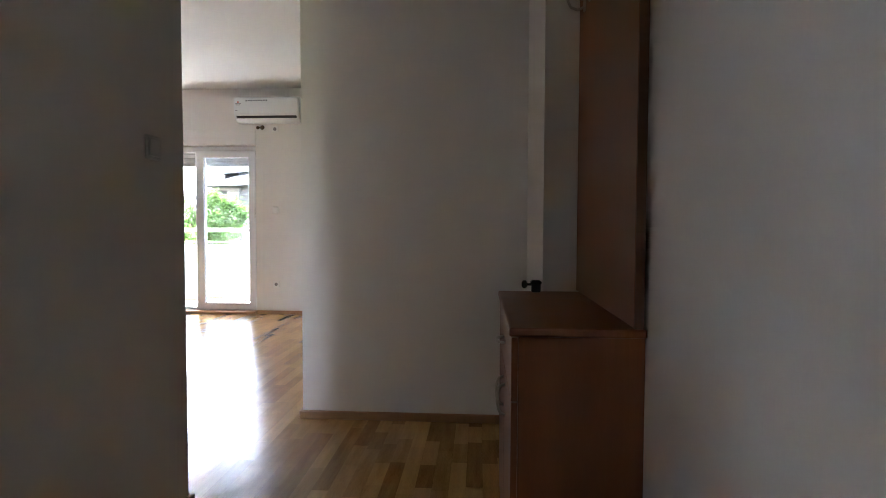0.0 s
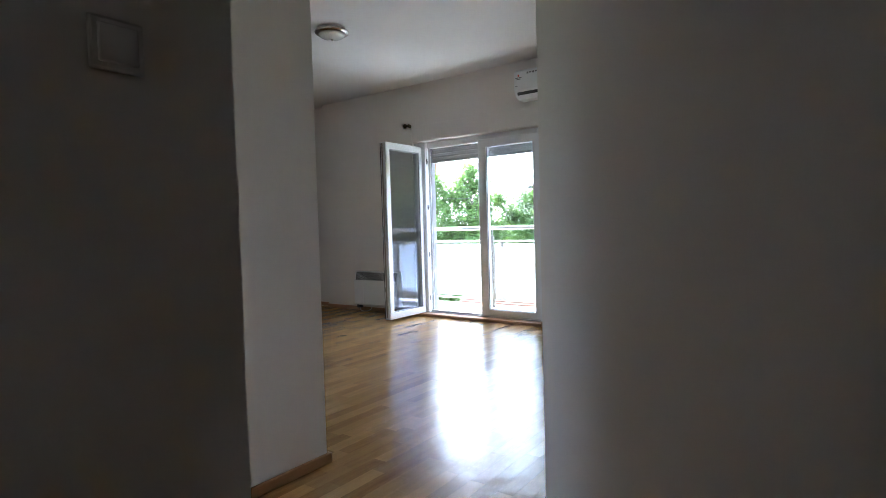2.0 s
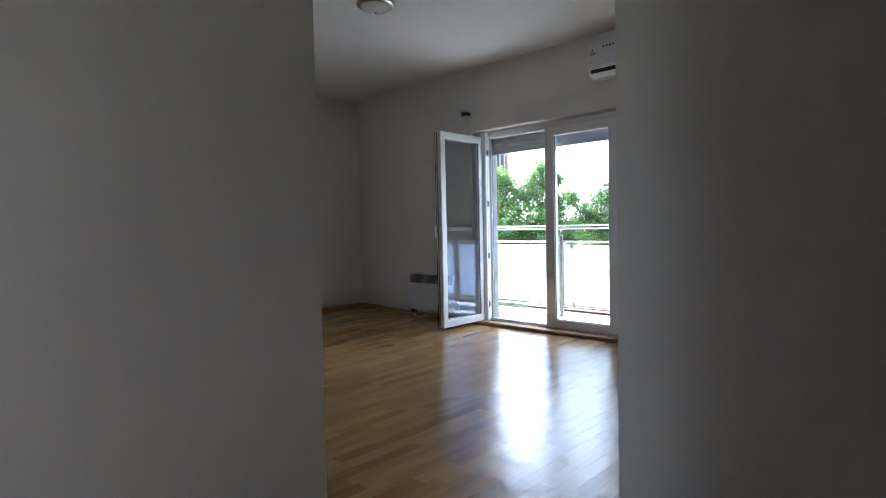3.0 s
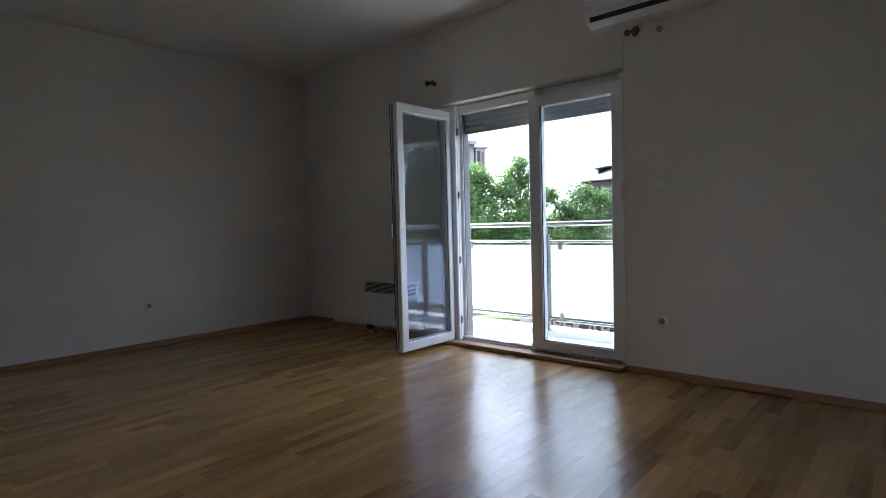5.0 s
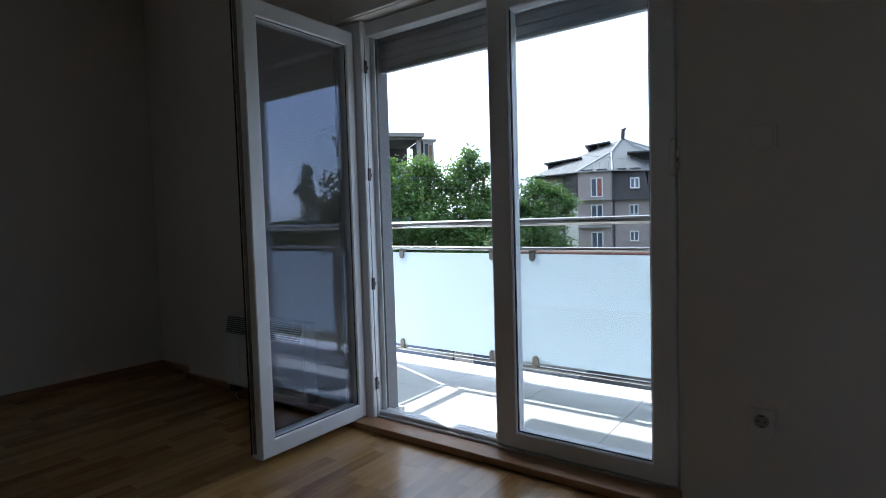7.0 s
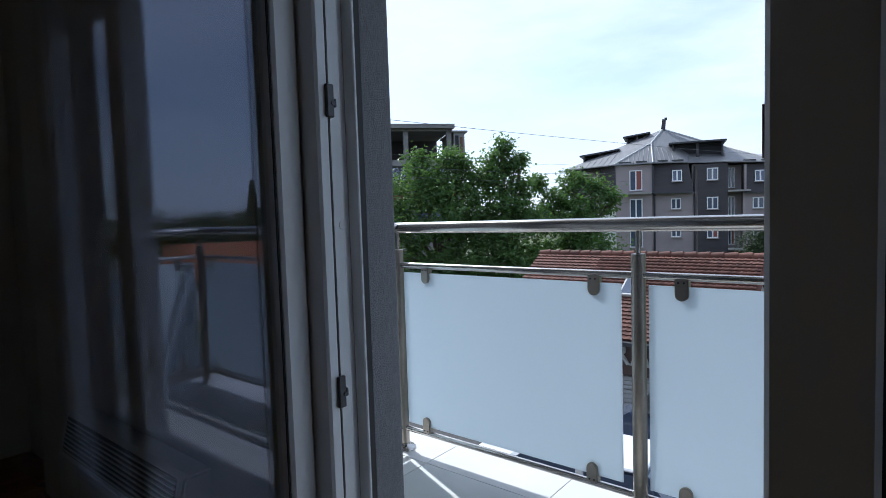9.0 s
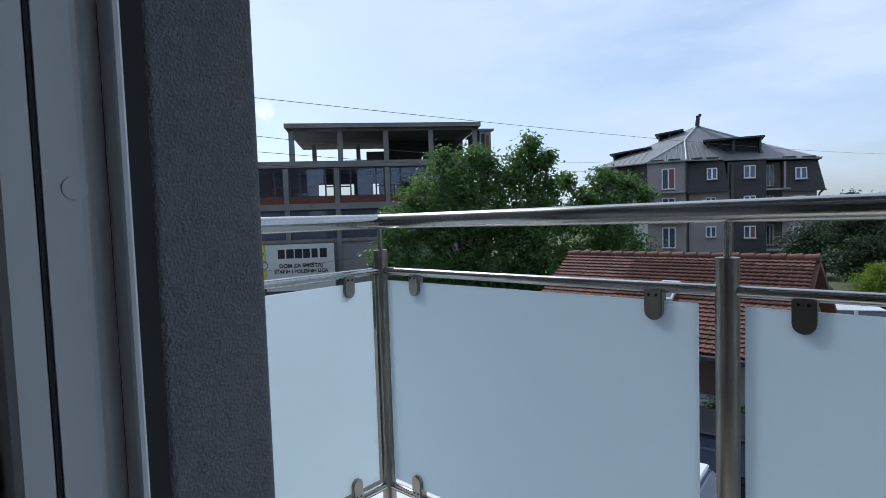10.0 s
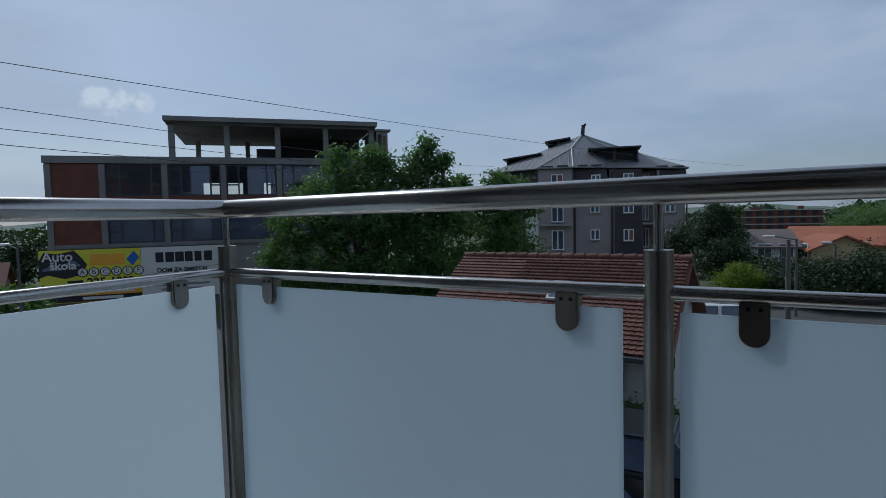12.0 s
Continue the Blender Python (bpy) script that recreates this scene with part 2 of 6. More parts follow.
def tube(bm, a, b, r, segs=16, r2=None, caps=True):
    a, b = Vector(a), Vector(b)
    q = (b - a).to_track_quat("Z", "Y")
    rings = []
    for p, rad in ((a, r), (b, r if r2 is None else r2)):
        rings.append([bm.verts.new(p + q @ Vector((rad * math.cos(i * math.tau / segs), rad * math.sin(i * math.tau / segs), 0))) for i in range(segs)])
    for i in range(segs):
        j = (i + 1) % segs
        bm.faces.new((rings[0][i], rings[0][j], rings[1][j], rings[1][i])).smooth = True
    if caps:
        bm.faces.new([bm.verts.new(v.co) for v in rings[0][::-1]])
        bm.faces.new([bm.verts.new(v.co) for v in rings[1]])
    return bm


def lathe(bm, rows, centre=(0, 0, 0), segs=24, turn=None):
    """A turned shape: rows of (radius, height) about z."""
    c = Vector(centre)
    rings = []
    for r, z in rows:
        ring = []
        for i in range(segs):
            p = Vector((r * math.cos(i * math.tau / segs), r * math.sin(i * math.tau / segs), z))
            ring.append(bm.verts.new(c + (turn @ p if turn else p)))
        rings.append(ring)
    for k in range(len(rings) - 1):
        for i in range(segs):
            j = (i + 1) % segs
            bm.faces.new((rings[k][i], rings[k][j], rings[k + 1][j], rings[k + 1][i])).smooth = True
    bm.faces.new([bm.verts.new(v.co) for v in rings[0][::-1]])
    bm.faces.new([bm.verts.new(v.co) for v in rings[-1]])
    return bm


def prism(bm, outline, axis, a, b):
    """An outline in a plane, drawn out from a to b along axis (0, 1 or 2)."""
    def at(p, d):
        q = list(p)
        q.insert(axis, d)
        return q
    lo = [bm.verts.new(at(p, a)) for p in outline]
    hi = [bm.verts.new(at(p, b)) for p in outline]
    k = len(outline)
    for i in range(k):
        bm.faces.new((lo[i], lo[(i + 1) % k], hi[(i + 1) % k], hi[i]))
    bm.faces.new(lo[::-1])
    bm.faces.new(hi)
    bmesh.ops.recalc_face_normals(bm, faces=bm.faces[:])
    return bm


def mesh_of(name, bm, mat):
    me = bpy.data.meshes.new(name)
    bm.to_mesh(me)
    bm.free()
    me.materials.append(mat)
    return me


def part(name, bm, mat, parent, label=""):
    ob = new(name, mesh_of(name, bm, mat))
    ob.parent = parent
    return tagged(ob, label)


def thing(name, bm, mat, label, category="", group="", kind=""):
    return tagged(new(name, mesh_of(name, bm, mat)), label, category, group, kind)


def group_of(name, label, category, place=(0, 0, 0), group="", kind=""):
    ob = new(name)
    ob.location = place
    ob.empty_display_size = 0.1
    return tagged(ob, label, category, group, kind)


# ---- structure: hall and living room ----
CEIL = 2.74
WIN_X0, WIN_X1, WIN_TOP = -5.21, -3.63, 2.06
HOLE_X0 = -5.305
INNER, OUTER = 7.10, 7.344
S = "structure"
floor = thing("floor", boxes((-7.58, -0.4, -1.0, 7.34, -0.16, -0.012)), M_OAKBASE, "glossy oak parquet floor of the hall and living room", "floor", kind=S)
thing("ceiling", boxes((-7.58, -0.4, -1.12, 7.344, CEIL, CEIL + 0.12)), M_CEIL, "plain white painted ceiling", "ceiling", kind=S)
thing("wall_north", boxes((-6.85, HOLE_X0, INNER, OUTER, -0.16, CEIL), (WIN_X1, -0.4, INNER, OUTER, -0.16, CEIL), (HOLE_X0, WIN_X1, INNER, OUTER, 2.25, CEIL), (-7.58, -6.85, INNER + 0.09, OUTER, -0.16, CEIL)), M_WALL, "white painted window wall of the living room", "wall", kind=S)
thing("wall_west", boxes((-7.58, -7.38, 3.45, 7.19, -0.16, CEIL)), M_WALL, "white painted side wall with a socket", "wall", kind=S)
thing("wall_south", boxes((-7.58, -3.14, 3.45, 3.60, -0.16, CEIL)), M_WALL, "white painted back wall of the living room", "wall", kind=S)
thing("wall_passage", boxes((-3.14, -3.02, 0.88, 3.60, -0.16, CEIL)), M_WALL, "white painted wall of the side passage", "wall", kind=S)
# passage end: the opening is made up, out of view, to let skylight in
thing("wall_passage_end", boxes((-3.02, -2.9, 0.88, 1.0, -0.16, CEIL), (-2.25, -2.15, 0.88, 1.0, -0.16, CEIL), (-2.9, -2.25, 0.88, 1.0, -0.16, 0.6), (-2.9, -2.25, 0.88, 1.0, 1.85, CEIL)), M_WALL, "white painted end wall of the passage with an added, unseen light opening", "wall", kind=S)
# the hole behind the camera is likewise invented, to brighten the hall
thing("wall_hall_west", boxes((-2.15, -2.03, -1.0, -0.9, -0.16, CEIL), (-2.15, -2.03, -0.5, 2.54, -0.16, CEIL), (-2.15, -2.03, -0.9, -0.5, -0.16, 1.32), (-2.15, -2.03, -0.9, -0.5, 1.72, CEIL)), M_WALL, "white painted hall wall with a light switch and an added, unseen light opening", "wall", kind=S)
thing("wall_partition", boxes((-1.905, -0.485, 3.545, 3.665, -0.16, CEIL)), M_WALL, "white painted partition between hall and living room", "wall", kind=S)
thing("wall_hall_east", boxes((-0.485, -0.40, -1.0, 7.1, -0.16, CEIL), (-0.655, -0.485, 2.785, 3.545, -0.16, CEIL)), M_WALL, "white painted hall wall behind the cabinet", "wall", kind=S)
thing("wall_hall_south", boxes((-2.15, -0.40, -1.12, -1.0, -0.16, CEIL)), M_WALL, "white painted end wall of the hall", "wall", kind=S)


def text_mesh(words, size, mat, depth=0.004, align="LEFT", bold=0.0):
    c = bpy.data.curves.new("lettering", "FONT")
    c.body, c.size, c.extrude, c.align_x, c.align_y = words, size, depth, align, "CENTER"
    c.offset = bold
    tmp = bpy.data.objects.new("lettering", c)
    scene.collection.objects.link(tmp)
    me = bpy.data.meshes.new_from_object(tmp.evaluated_get(bpy.context.evaluated_depsgraph_get()))
    bpy.data.objects.remove(tmp)
    bpy.data.curves.remove(c)
    me.materials.clear()
    me.materials.append(mat)
    return me


def lettering(words, size, mat, parent, m, depth=0.004, align="LEFT", label="", bold=0.0):
    ob = new("lettering", text_mesh(words, size, mat, depth, align, bold))
    ob.parent = parent
    ob.matrix_basis = m
    return tagged(ob, label)


# baseboards: runs along the foot of each wall, with a rounded top
def baseboard(x0, x1, y0, y1):
    bm = bmesh.new()
    box(bm, x0, x1, y0, y1, 0.001, 0.048, bevel=0.006, segs=2)
    return thing("baseboard", bm, M_BASEBOARD, "reddish-brown wooden baseboard along the wall foot", "baseboard", kind=S)


BB = 0.018
for run in ((-7.38, -7.38 + BB, 3.60 + BB, 7.19 - BB), (-7.38, -6.85, 7.19 - BB, 7.19), (-6.85 - BB, -6.85, 7.10, 7.19 - BB), (-6.85 - BB, HOLE_X0 - 0.003, 7.10 - BB, 7.10), (WIN_X1 + 0.005, -0.485, 7.10 - BB, 7.10),
            (-7.38, -3.02, 3.60, 3.60 + BB), (-3.02, -3.02 + BB, 1.0, 3.60 + BB), (-1.905 - BB, -0.655, 3.545 - BB, 3.545), (-1.905 - BB, -1.905, 3.545, 3.665 + BB), (-2.03, -2.03 + BB, -1.0, 2.54 + BB), (-2.15, -2.03, 2.54, 2.54 + BB)):
    baseboard(*run)

# ---- balcony door ----
FY0, FY1 = 7.175, 7.245
door = group_of("window_1", "white plastic double balcony door, one leaf swung open", "balcony door", (WIN_X0, FY0, 0.03), kind=S)


def wpart(name, bm, mat, parent, label=""):
    root = parent
    while root.parent:
        root = root.parent
    ob = part(name, bm, mat, parent, label)
    if parent is root:
        ob.location = -Vector(root.location)
    return ob


frame_bm = boxes((-3.70, WIN_X1 - 0.002, FY0, FY1, 0.03, 2.055), (-5.138, -3.70, FY0, FY1, 1.985, 2.055), (-5.138, -3.70, FY0, FY1, 0.03, 0.062), bevel=0.004)
prism(frame_bm, [(HOLE_X0 + 0.002, 7.136), (-5.145, 7.136), (-5.140, 7.141), (-5.140, 7.160), (-5.144, 7.161), (-5.144, 7.1645), (-5.140, 7.1655), (-5.140, 7.190), (-5.143, 7.195), (-5.149, 7.199), (-5.150, 7.203), (-5.150, 7.212), (HOLE_X0 + 0.002, 7.212)], 2, 0.03, 2.055)
wpart("window_frame", frame_bm, M_PVC, door)
wpart("frame_gasket", boxes((-5.1438, -5.1410, 7.1613, 7.1642, 0.07, 1.98), (-5.16, -5.127, 7.2205, 7.238, 0.0, 2.05)), M_GASKET, door, "black rubber seal")
wpart("threshold", boxes((-5.137, -3.70, FY0 - 0.02, FY1 + 0.03, 0.028, 0.045), (-5.137, -4.426, FY0 + 0.02, FY0 + 0.032, 0.045, 0.063), (-5.137, -4.426, FY0 + 0.05, FY0 + 0.058, 0.045, 0.058), bevel=0.002), M_ALU, door, "scuffed aluminium threshold rail")
# closed sash
sash = wpart("sash", ring(1, FY0 - 0.025, FY1 - 0.02, (-4.415, -3.655, 0.05, 2.005), (-4.312, -3.745, 0.122, 1.915), 0.006), M_PVC, door)
g = part("pane", boxes((-4.317, -3.74, 7.185, 7.20, 0.115, 1.92)), M_GLASS, sash, "clear window pane")
g.visible_shadow = False
part("gasket", boxes((-4.312, -4.308, FY0 - 0.012, FY0 - 0.004, 0.122, 1.915), (-3.749, -3.745, FY0 - 0.012, FY0 - 0.004, 0.122, 1.915), (-4.312, -3.745, FY0 - 0.012, FY0 - 0.004, 0.122, 0.126)), M_GASKET, sash)
part("keep", boxes((-4.422, -4.415, 7.185, 7.205, 0.62, 0.68), (-4.422, -4.415, 7.185, 7.205, 1.12, 1.18), (-4.422, -4.415, 7.185, 7.205, 1.62, 1.66), (-4.435, -4.415, 7.18, 7.205, 0.06, 0.085)), M_STEELD, sash, "small steel lock keeps")
hb = bmesh.new()
box(hb, -3.665, -3.638, FY0 - 0.034, FY0 - 0.025, 1.20, 1.27, bevel=0.003)
tube(hb, (-3.651, FY0 - 0.03, 1.235), (-3.651, FY0 - 0.075, 1.235), 0.009, 12)
box(hb, -3.662, -3.640, FY0 - 0.088, FY0 - 0.068, 1.175, 1.305, bevel=0.008, segs=2)
part("handle", hb, M_PLASTIC, sash, "white plastic turn handle")
# the open leaf stands square to the frame
LX0, LX1 = -5.268, -5.186
leaf = wpart("leaf", ring(0, LX0, LX1, (6.490, 7.133, 0.036, 2.005), (6.562, 7.078, 0.112, 1.93), 0.006), M_PVC, door)
g = part("pane", boxes((-5.232, -5.220, 6.557, 7.082, 0.108, 1.935)), M_GLASS, leaf, "clear window pane")
g.visible_shadow = False
part("gasket", boxes((LX1 - 0.013, LX1 - 0.009, 6.562, 6.565, 0.112, 1.93), (LX1 - 0.013, LX1 - 0.009, 7.075, 7.078, 0.112, 1.93), (LX1 - 0.013, LX1 - 0.009, 6.565, 7.075, 0.112, 0.115), (LX1 - 0.013, LX1 - 0.009, 6.565, 7.075, 1.927, 1.93), (LX0 + 0.008, LX0 + 0.013, 6.485, 6.4895, 0.05, 2.0)), M_GASKET, leaf)
part("lock_rail", boxes((-5.240, -5.224, 6.484, 6.4895, 0.06, 1.99), (-5.244, -5.220, 6.479, 6.484, 0.35, 0.40), (-5.244, -5.220, 6.479, 6.484, 1.0, 1.08), (-5.244, -5.220, 6.479, 6.484, 1.6, 1.65)), M_STEELD, leaf, "grey metal lock rail")
hb = bmesh.new()
box(hb, LX0 - 0.010, LX0, 6.513, 6.541, 1.03, 1.10, bevel=0.003)
tube(hb, (LX0 - 0.005, 6.527, 1.065), (LX0 - 0.045, 6.527, 1.065), 0.009, 12)
box(hb, LX0 - 0.056, LX0 - 0.038, 6.517, 6.537, 0.95, 1.075, bevel=0.007, segs=2)
part("handle", hb, M_PLASTIC, leaf, "white plastic turn handle")
for z in (0.18, 0.70, 1.26, 1.80):
    hbm = bmesh.new()
    box(hbm, -5.1405, -5.132, 7.154, 7.172, z, z + 0.062, bevel=0.002)
    box(hbm, -5.1405, -5.133, 7.172, 7.178, z + 0.02, z + 0.036, bevel=0.001)
    tube(hbm, (-5.133, 7.168, z + 0.026), (-5.130, 7.168, z + 0.026), 0.0045, 10)
    wpart("lock_keep", hbm, M_KEEP, door, "dark grey metal lock keep")
bm = bmesh.new()
tube(bm, (-5.1405, 7.186, 1.055), (-5.1385, 7.186, 1.055), 0.009, 16)
wpart("screw_cap", bm, M_PVC, door, "round white screw cap")
sill = bmesh.new()
box(sill, HOLE_X0 + 0.004, WIN_X1 - 0.004, 7.045, FY0 + 0.01, 0.001, 0.034, bevel=0.005, segs=2)
thing("window_sill", sill, M_SILL, "wooden threshold board below the balcony door", "threshold", kind=S)
thing("lintel_cover", boxes((WIN_X0 - 0.012, WIN_X1 + 0.004, 7.094, 7.11, 2.066, 2.255), (HOLE_X0 + 0.003, WIN_X0 - 0.013, 7.1, 7.11, 2.066, 2.25), (HOLE_X0 + 0.003, WIN_X1 - 0.003, 7.11, 7.244, 2.062, 2.078), (HOLE_X0 + 0.003, WIN_X1 - 0.003, 7.245, OUTER - 0.002, 2.062, 2.25), bevel=0.002), M_WALL, "white roller shutter box above the balcony door", "shutter box", kind=S)
shutter = group_of("roller_shutter", "light grey roller shutter, mostly rolled up", "shutter", (WIN_X0, 7.29, 1.84))
for i in range(5):
    bm = bmesh.new()
    z = 1.8405 + i * 0.046
    prism(bm, [(7.287, z), (7.295, z), (7.301, z + 0.008), (7.301, z + 0.036), (7.295, z + 0.0455), (7.287, z + 0.0455), (7.282, z + 0.036), (7.282, z + 0.008)], 0, -5.143, WIN_X1 - 0.027)
    wpart("slat", bm, M_SLAT, shutter)
wpart("bottom_rail", boxes((-5.143, WIN_X1 - 0.027, 7.280, 7.306, 1.822, 1.840), bevel=0.003), M_SLAT, shutter)
for x, y in ((-5.152, 7.2125), (WIN_X1 - 0.031, 7.2455)):
    wpart("guide_rail", boxes((x, x + 0.031, y, y + 0.0075, -0.05, 2.06), bevel=0.002), M_PVC, shutter)


# ---- fittings ----
def wall_plate(name, label, category, m, rocker):
    """A square plate on a wall. Local x to the right, z up, the wall behind at y = 0."""
    root = group_of(name, label, category)
    root.matrix_world = m
    bm = bmesh.new()
    box(bm, -0.041, 0.041, -0.010, 0.0, -0.041, 0.041, bevel=0.005, segs=2)
    part("plate", bm, M_PLASTIC, root)
    bm = bmesh.new()
    if rocker:
        box(bm, -0.030, 0.030, -0.016, -0.0095, -0.030, 0.030, bevel=0.003, segs=2)
        part("rocker", bm, M_PLASTIC, root)
    else:
        lathe(bm, ((0.0205, 0.0), (0.0205, 0.003), (0.019, 0.004), (0.0175, -0.001), (0.004, -0.001)), (0, -0.0105, 0), 24, Matrix.Rotation(radians(90), 3, "X"))
        part("socket_face", bm, M_SOCKET, root, "round socket insert, greyed for the shade of its recess")
        # black pegs stand in for the shaded holes
        bm = bmesh.new()
        for dx in (-0.0095, 0.0095):
            tube(bm, (dx, -0.0095, 0), (dx, -0.0116, 0), 0.0035, 10)
        box(bm, -0.003, 0.003, -0.0135, -0.0095, -0.0195, -0.0145)
        box(bm, -0.003, 0.003, -0.0135, -0.0095, 0.0145, 0.0195)
        part("contact", bm, M_BLACK, root, "black pegs for the shade in the socket holes")
    return root


wall_plate("light_switch", "white plastic light switch beside the balcony door", "light switch", pose(-3.383, 7.099, 1.275), True)
wall_plate("wall_socket", "white round wall socket low beside the balcony door", "socket", pose(-3.385, 7.099, 0.37), False)
wall_plate("wall_socket", "white wall socket below the air conditioner", "socket", pose(-3.384, 7.099, 2.25), False)
wall_plate("wall_socket", "white wall socket low on the side wall", "socket", pose(-7.379, 5.44, 0.375, 0, 0, 90), False)
wall_plate("light_switch", "white plastic light switch on the hall wall", "light switch", pose(-2.029, 2.335, 1.352, 0, 0, 90), True)


def finial(x, z, flip):
    root = group_of("curtain_rod_bracket", "turned dark brass curtain bracket with a ball end, no rod", "curtain bracket", (x, 7.10, z), group="curtain brackets over the balcony door")
    turn = Matrix.Rotation(radians(90), 3, "X")
    bm = bmesh.new()
    lathe(bm, ((0.020, 0.0), (0.020, 0.005), (0.009, 0.010), (0.008, 0.05), (0.012, 0.055)), (0, 0, 0), 16, turn)
    part("wall_rose", bm, M_BRASS, root)
    bm = bmesh.new()
    rows = [(max(0.002, 0.024 * math.sin(a * math.pi / 8)), -0.024 * math.cos(a * math.pi / 8)) for a in range(9)]
    lathe(bm, rows, (-0.028 * flip, -0.062, 0), 16)
    part("ball", bm, M_BRASS, root)
    bm = bmesh.new()
    rows = [(max(0.002, 0.020 * math.sin(a * math.pi / 8)), -0.020 * math.cos(a * math.pi / 8)) for a in range(9)]
    lathe(bm, rows, (0.030 * flip, -0.062, -0.004), 16)
    tube(bm, (-0.02 * flip, -0.062, 0), (0.02 * flip, -0.062, 0), 0.010, 12)
    part("cup", bm, M_BRASS, root)


finial(-5.325, 2.262, 1)
finial(-3.545, 2.262, -1)

# ceiling lamp
lamp = group_of("ceiling_lamp", "round ceiling lamp with a frosted dome and chrome ring, switched off", "ceiling lamp", (-4.60, 5.21, CEIL))
bm = bmesh.new()
lathe(bm, ((0.118, 0.0), (0.120, -0.022), (0.112, -0.026)), (0, 0, 0), 40)
part("base", bm, M_PLASTIC, lamp)
bm = bmesh.new()
lathe(bm, ((0.128, -0.020), (0.140, -0.024), (0.143, -0.032), (0.138, -0.042), (0.116, -0.052), (0.110, -0.049)), (0, 0, 0), 40)
part("ring", bm, M_STEEL, lamp, "chrome ring")
bm = bmesh.new()
lathe(bm, [(0.112 * math.cos(a), -0.048 - 0.04 * math.sin(a)) for a in [i * math.pi / 2 / 8 * 0.98 for i in range(9)]], (0, 0, 0), 40)
part("shade", bm, material("lamp_glass", (0.70, 0.70, 0.66), (0.76, 0.76, 0.72), 0.25, 5, 0.02), lamp, "frosted glass dome")
bm = bmesh.new()
lathe(bm, ((0.010, 0.0), (0.010, -0.004), (0.004, -0.012), (0.002, -0.016)), (0, 0, -0.087), 12)
part("knob", bm, M_STEEL, lamp)

# air conditioner, high on the wall
AX0, AX1 = -3.81, -3.03
ac = group_of("air_conditioner", "white wall-mounted split air conditioner above the door", "air conditioner", (AX0, 7.10, 2.31))
bm = bmesh.new()
prism(bm, [(7.099, 2.315), (7.099, 2.600), (6.945, 2.600), (6.915, 2.585), (6.900, 2.54), (6.903, 2.40), (6.935, 2.345), (6.985, 2.315)], 0, AX0, AX1)
bmesh.ops.bevel(bm, geom=[e for e in bm.edges if abs(e.verts[0].co.x - e.verts[1].co.x) < 1e-6], offset=0.008, segments=2, affect="EDGES")
wpart("casing", bm, M_PVC, ac)
wpart("front_panel", boxes((AX0 + 0.008, AX1 - 0.008, 6.8965, 6.903, 2.405, 2.575), bevel=0.002), M_PVC, ac)
bm = bmesh.new()
prism(bm, [(6.899, 2.398), (6.907, 2.401), (6.920, 2.380), (6.913, 2.377)], 0, AX0 + 0.045, AX1 - 0.045)
wpart("louvre", bm, M_PVC, ac, "swinging air outlet flap")
# the outlet slit's shadow, laid on the casing as a black strip
bm = bmesh.new()
prism(bm, [(6.914, 2.376), (6.922, 2.380), (6.937, 2.352), (6.929, 2.349)], 0, AX0 + 0.03, AX1 - 0.03)
wpart("outlet_shade", bm, M_BLACK, ac, "black strip for the shade in the air outlet slit")
M_RED = material("red_print", (0.55, 0.06, 0.04), (0.62, 0.08, 0.05), 0.5, 8, 0.0)
M_GREY = material("grey_print", (0.20, 0.20, 0.21), (0.26, 0.26, 0.27), 0.5, 8, 0.0)
bm = bmesh.new()
prism(bm, [(AX0 + 0.052, 2.525), (AX0 + 0.064, 2.525), (AX0 + 0.068, 2.533), (AX0 + 0.058, 2.548), (AX0 + 0.048, 2.533)], 1, 6.8945, 6.8966)
wpart("emblem", bm, M_RED, ac, "small red sticker mark")
for a, b, c, d in ((0.026, 0.092, 2.510, 2.518), (0.036, 0.082, 2.496, 2.503), (0.022, 0.050, 2.433, 2.438)):
    wpart("sticker_text", boxes((AX0 + a, AX0 + b, 6.8950, 6.8966, c, d)), M_GREY, ac, "small unreadable print")
for i in range(9):
    wpart("sticker_icon", boxes((AX0 + 0.15 + i * 0.030, AX0 + 0.170 + i * 0.030, 6.8950, 6.8966, 2.540 + 0.004 * (i % 2), 2.558)), M_GREY, ac)
wpart("pipe_cover", boxes((AX1 + 0.0, AX1 + 0.03, 7.04, 7.099, 2.36, 2.42), bevel=0.004), M_PLASTIC, ac)

# panel heater under the window side of the wall
HX0, HX1 = -6.245, -5.50
heater = group_of("panel_heater", "white electric convector heater with a dark top grille", "heater", (HX0, 7.10, 0.08))
bm = bmesh.new()
prism(bm, [(7.080, 0.085), (7.080, 0.512), (7.030, 0.512), (7.016, 0.506), (6.992, 0.398), (6.992, 0.10), (7.0, 0.085)], 0, HX0, HX1)
bmesh.ops.bevel(bm, geom=[e for e in bm.edges if abs(e.verts[0].co.x - e.verts[1].co.x) < 1e-6], offset=0.006, segments=2, affect="EDGES")
wpart("body", bm, M_PVC, heater)
bm = bmesh.new()
prism(bm, [(7.0125, 0.503), (6.9915, 0.406), (6.995, 0.406), (7.016, 0.503)], 0, HX0 + 0.03, HX1 - 0.03)
wpart("grille", bm, M_BLACK, heater, "dark air grille")
for i in range(8):
    z = 0.411 + i * 0.0118
    y = 6.9885 + (z - 0.406) * 0.2165
    wpart("grille_bar", boxes((HX0 + 0.028, HX1 - 0.028, y, y + 0.004, z, z + 0.0026)), M_PVC, heater)
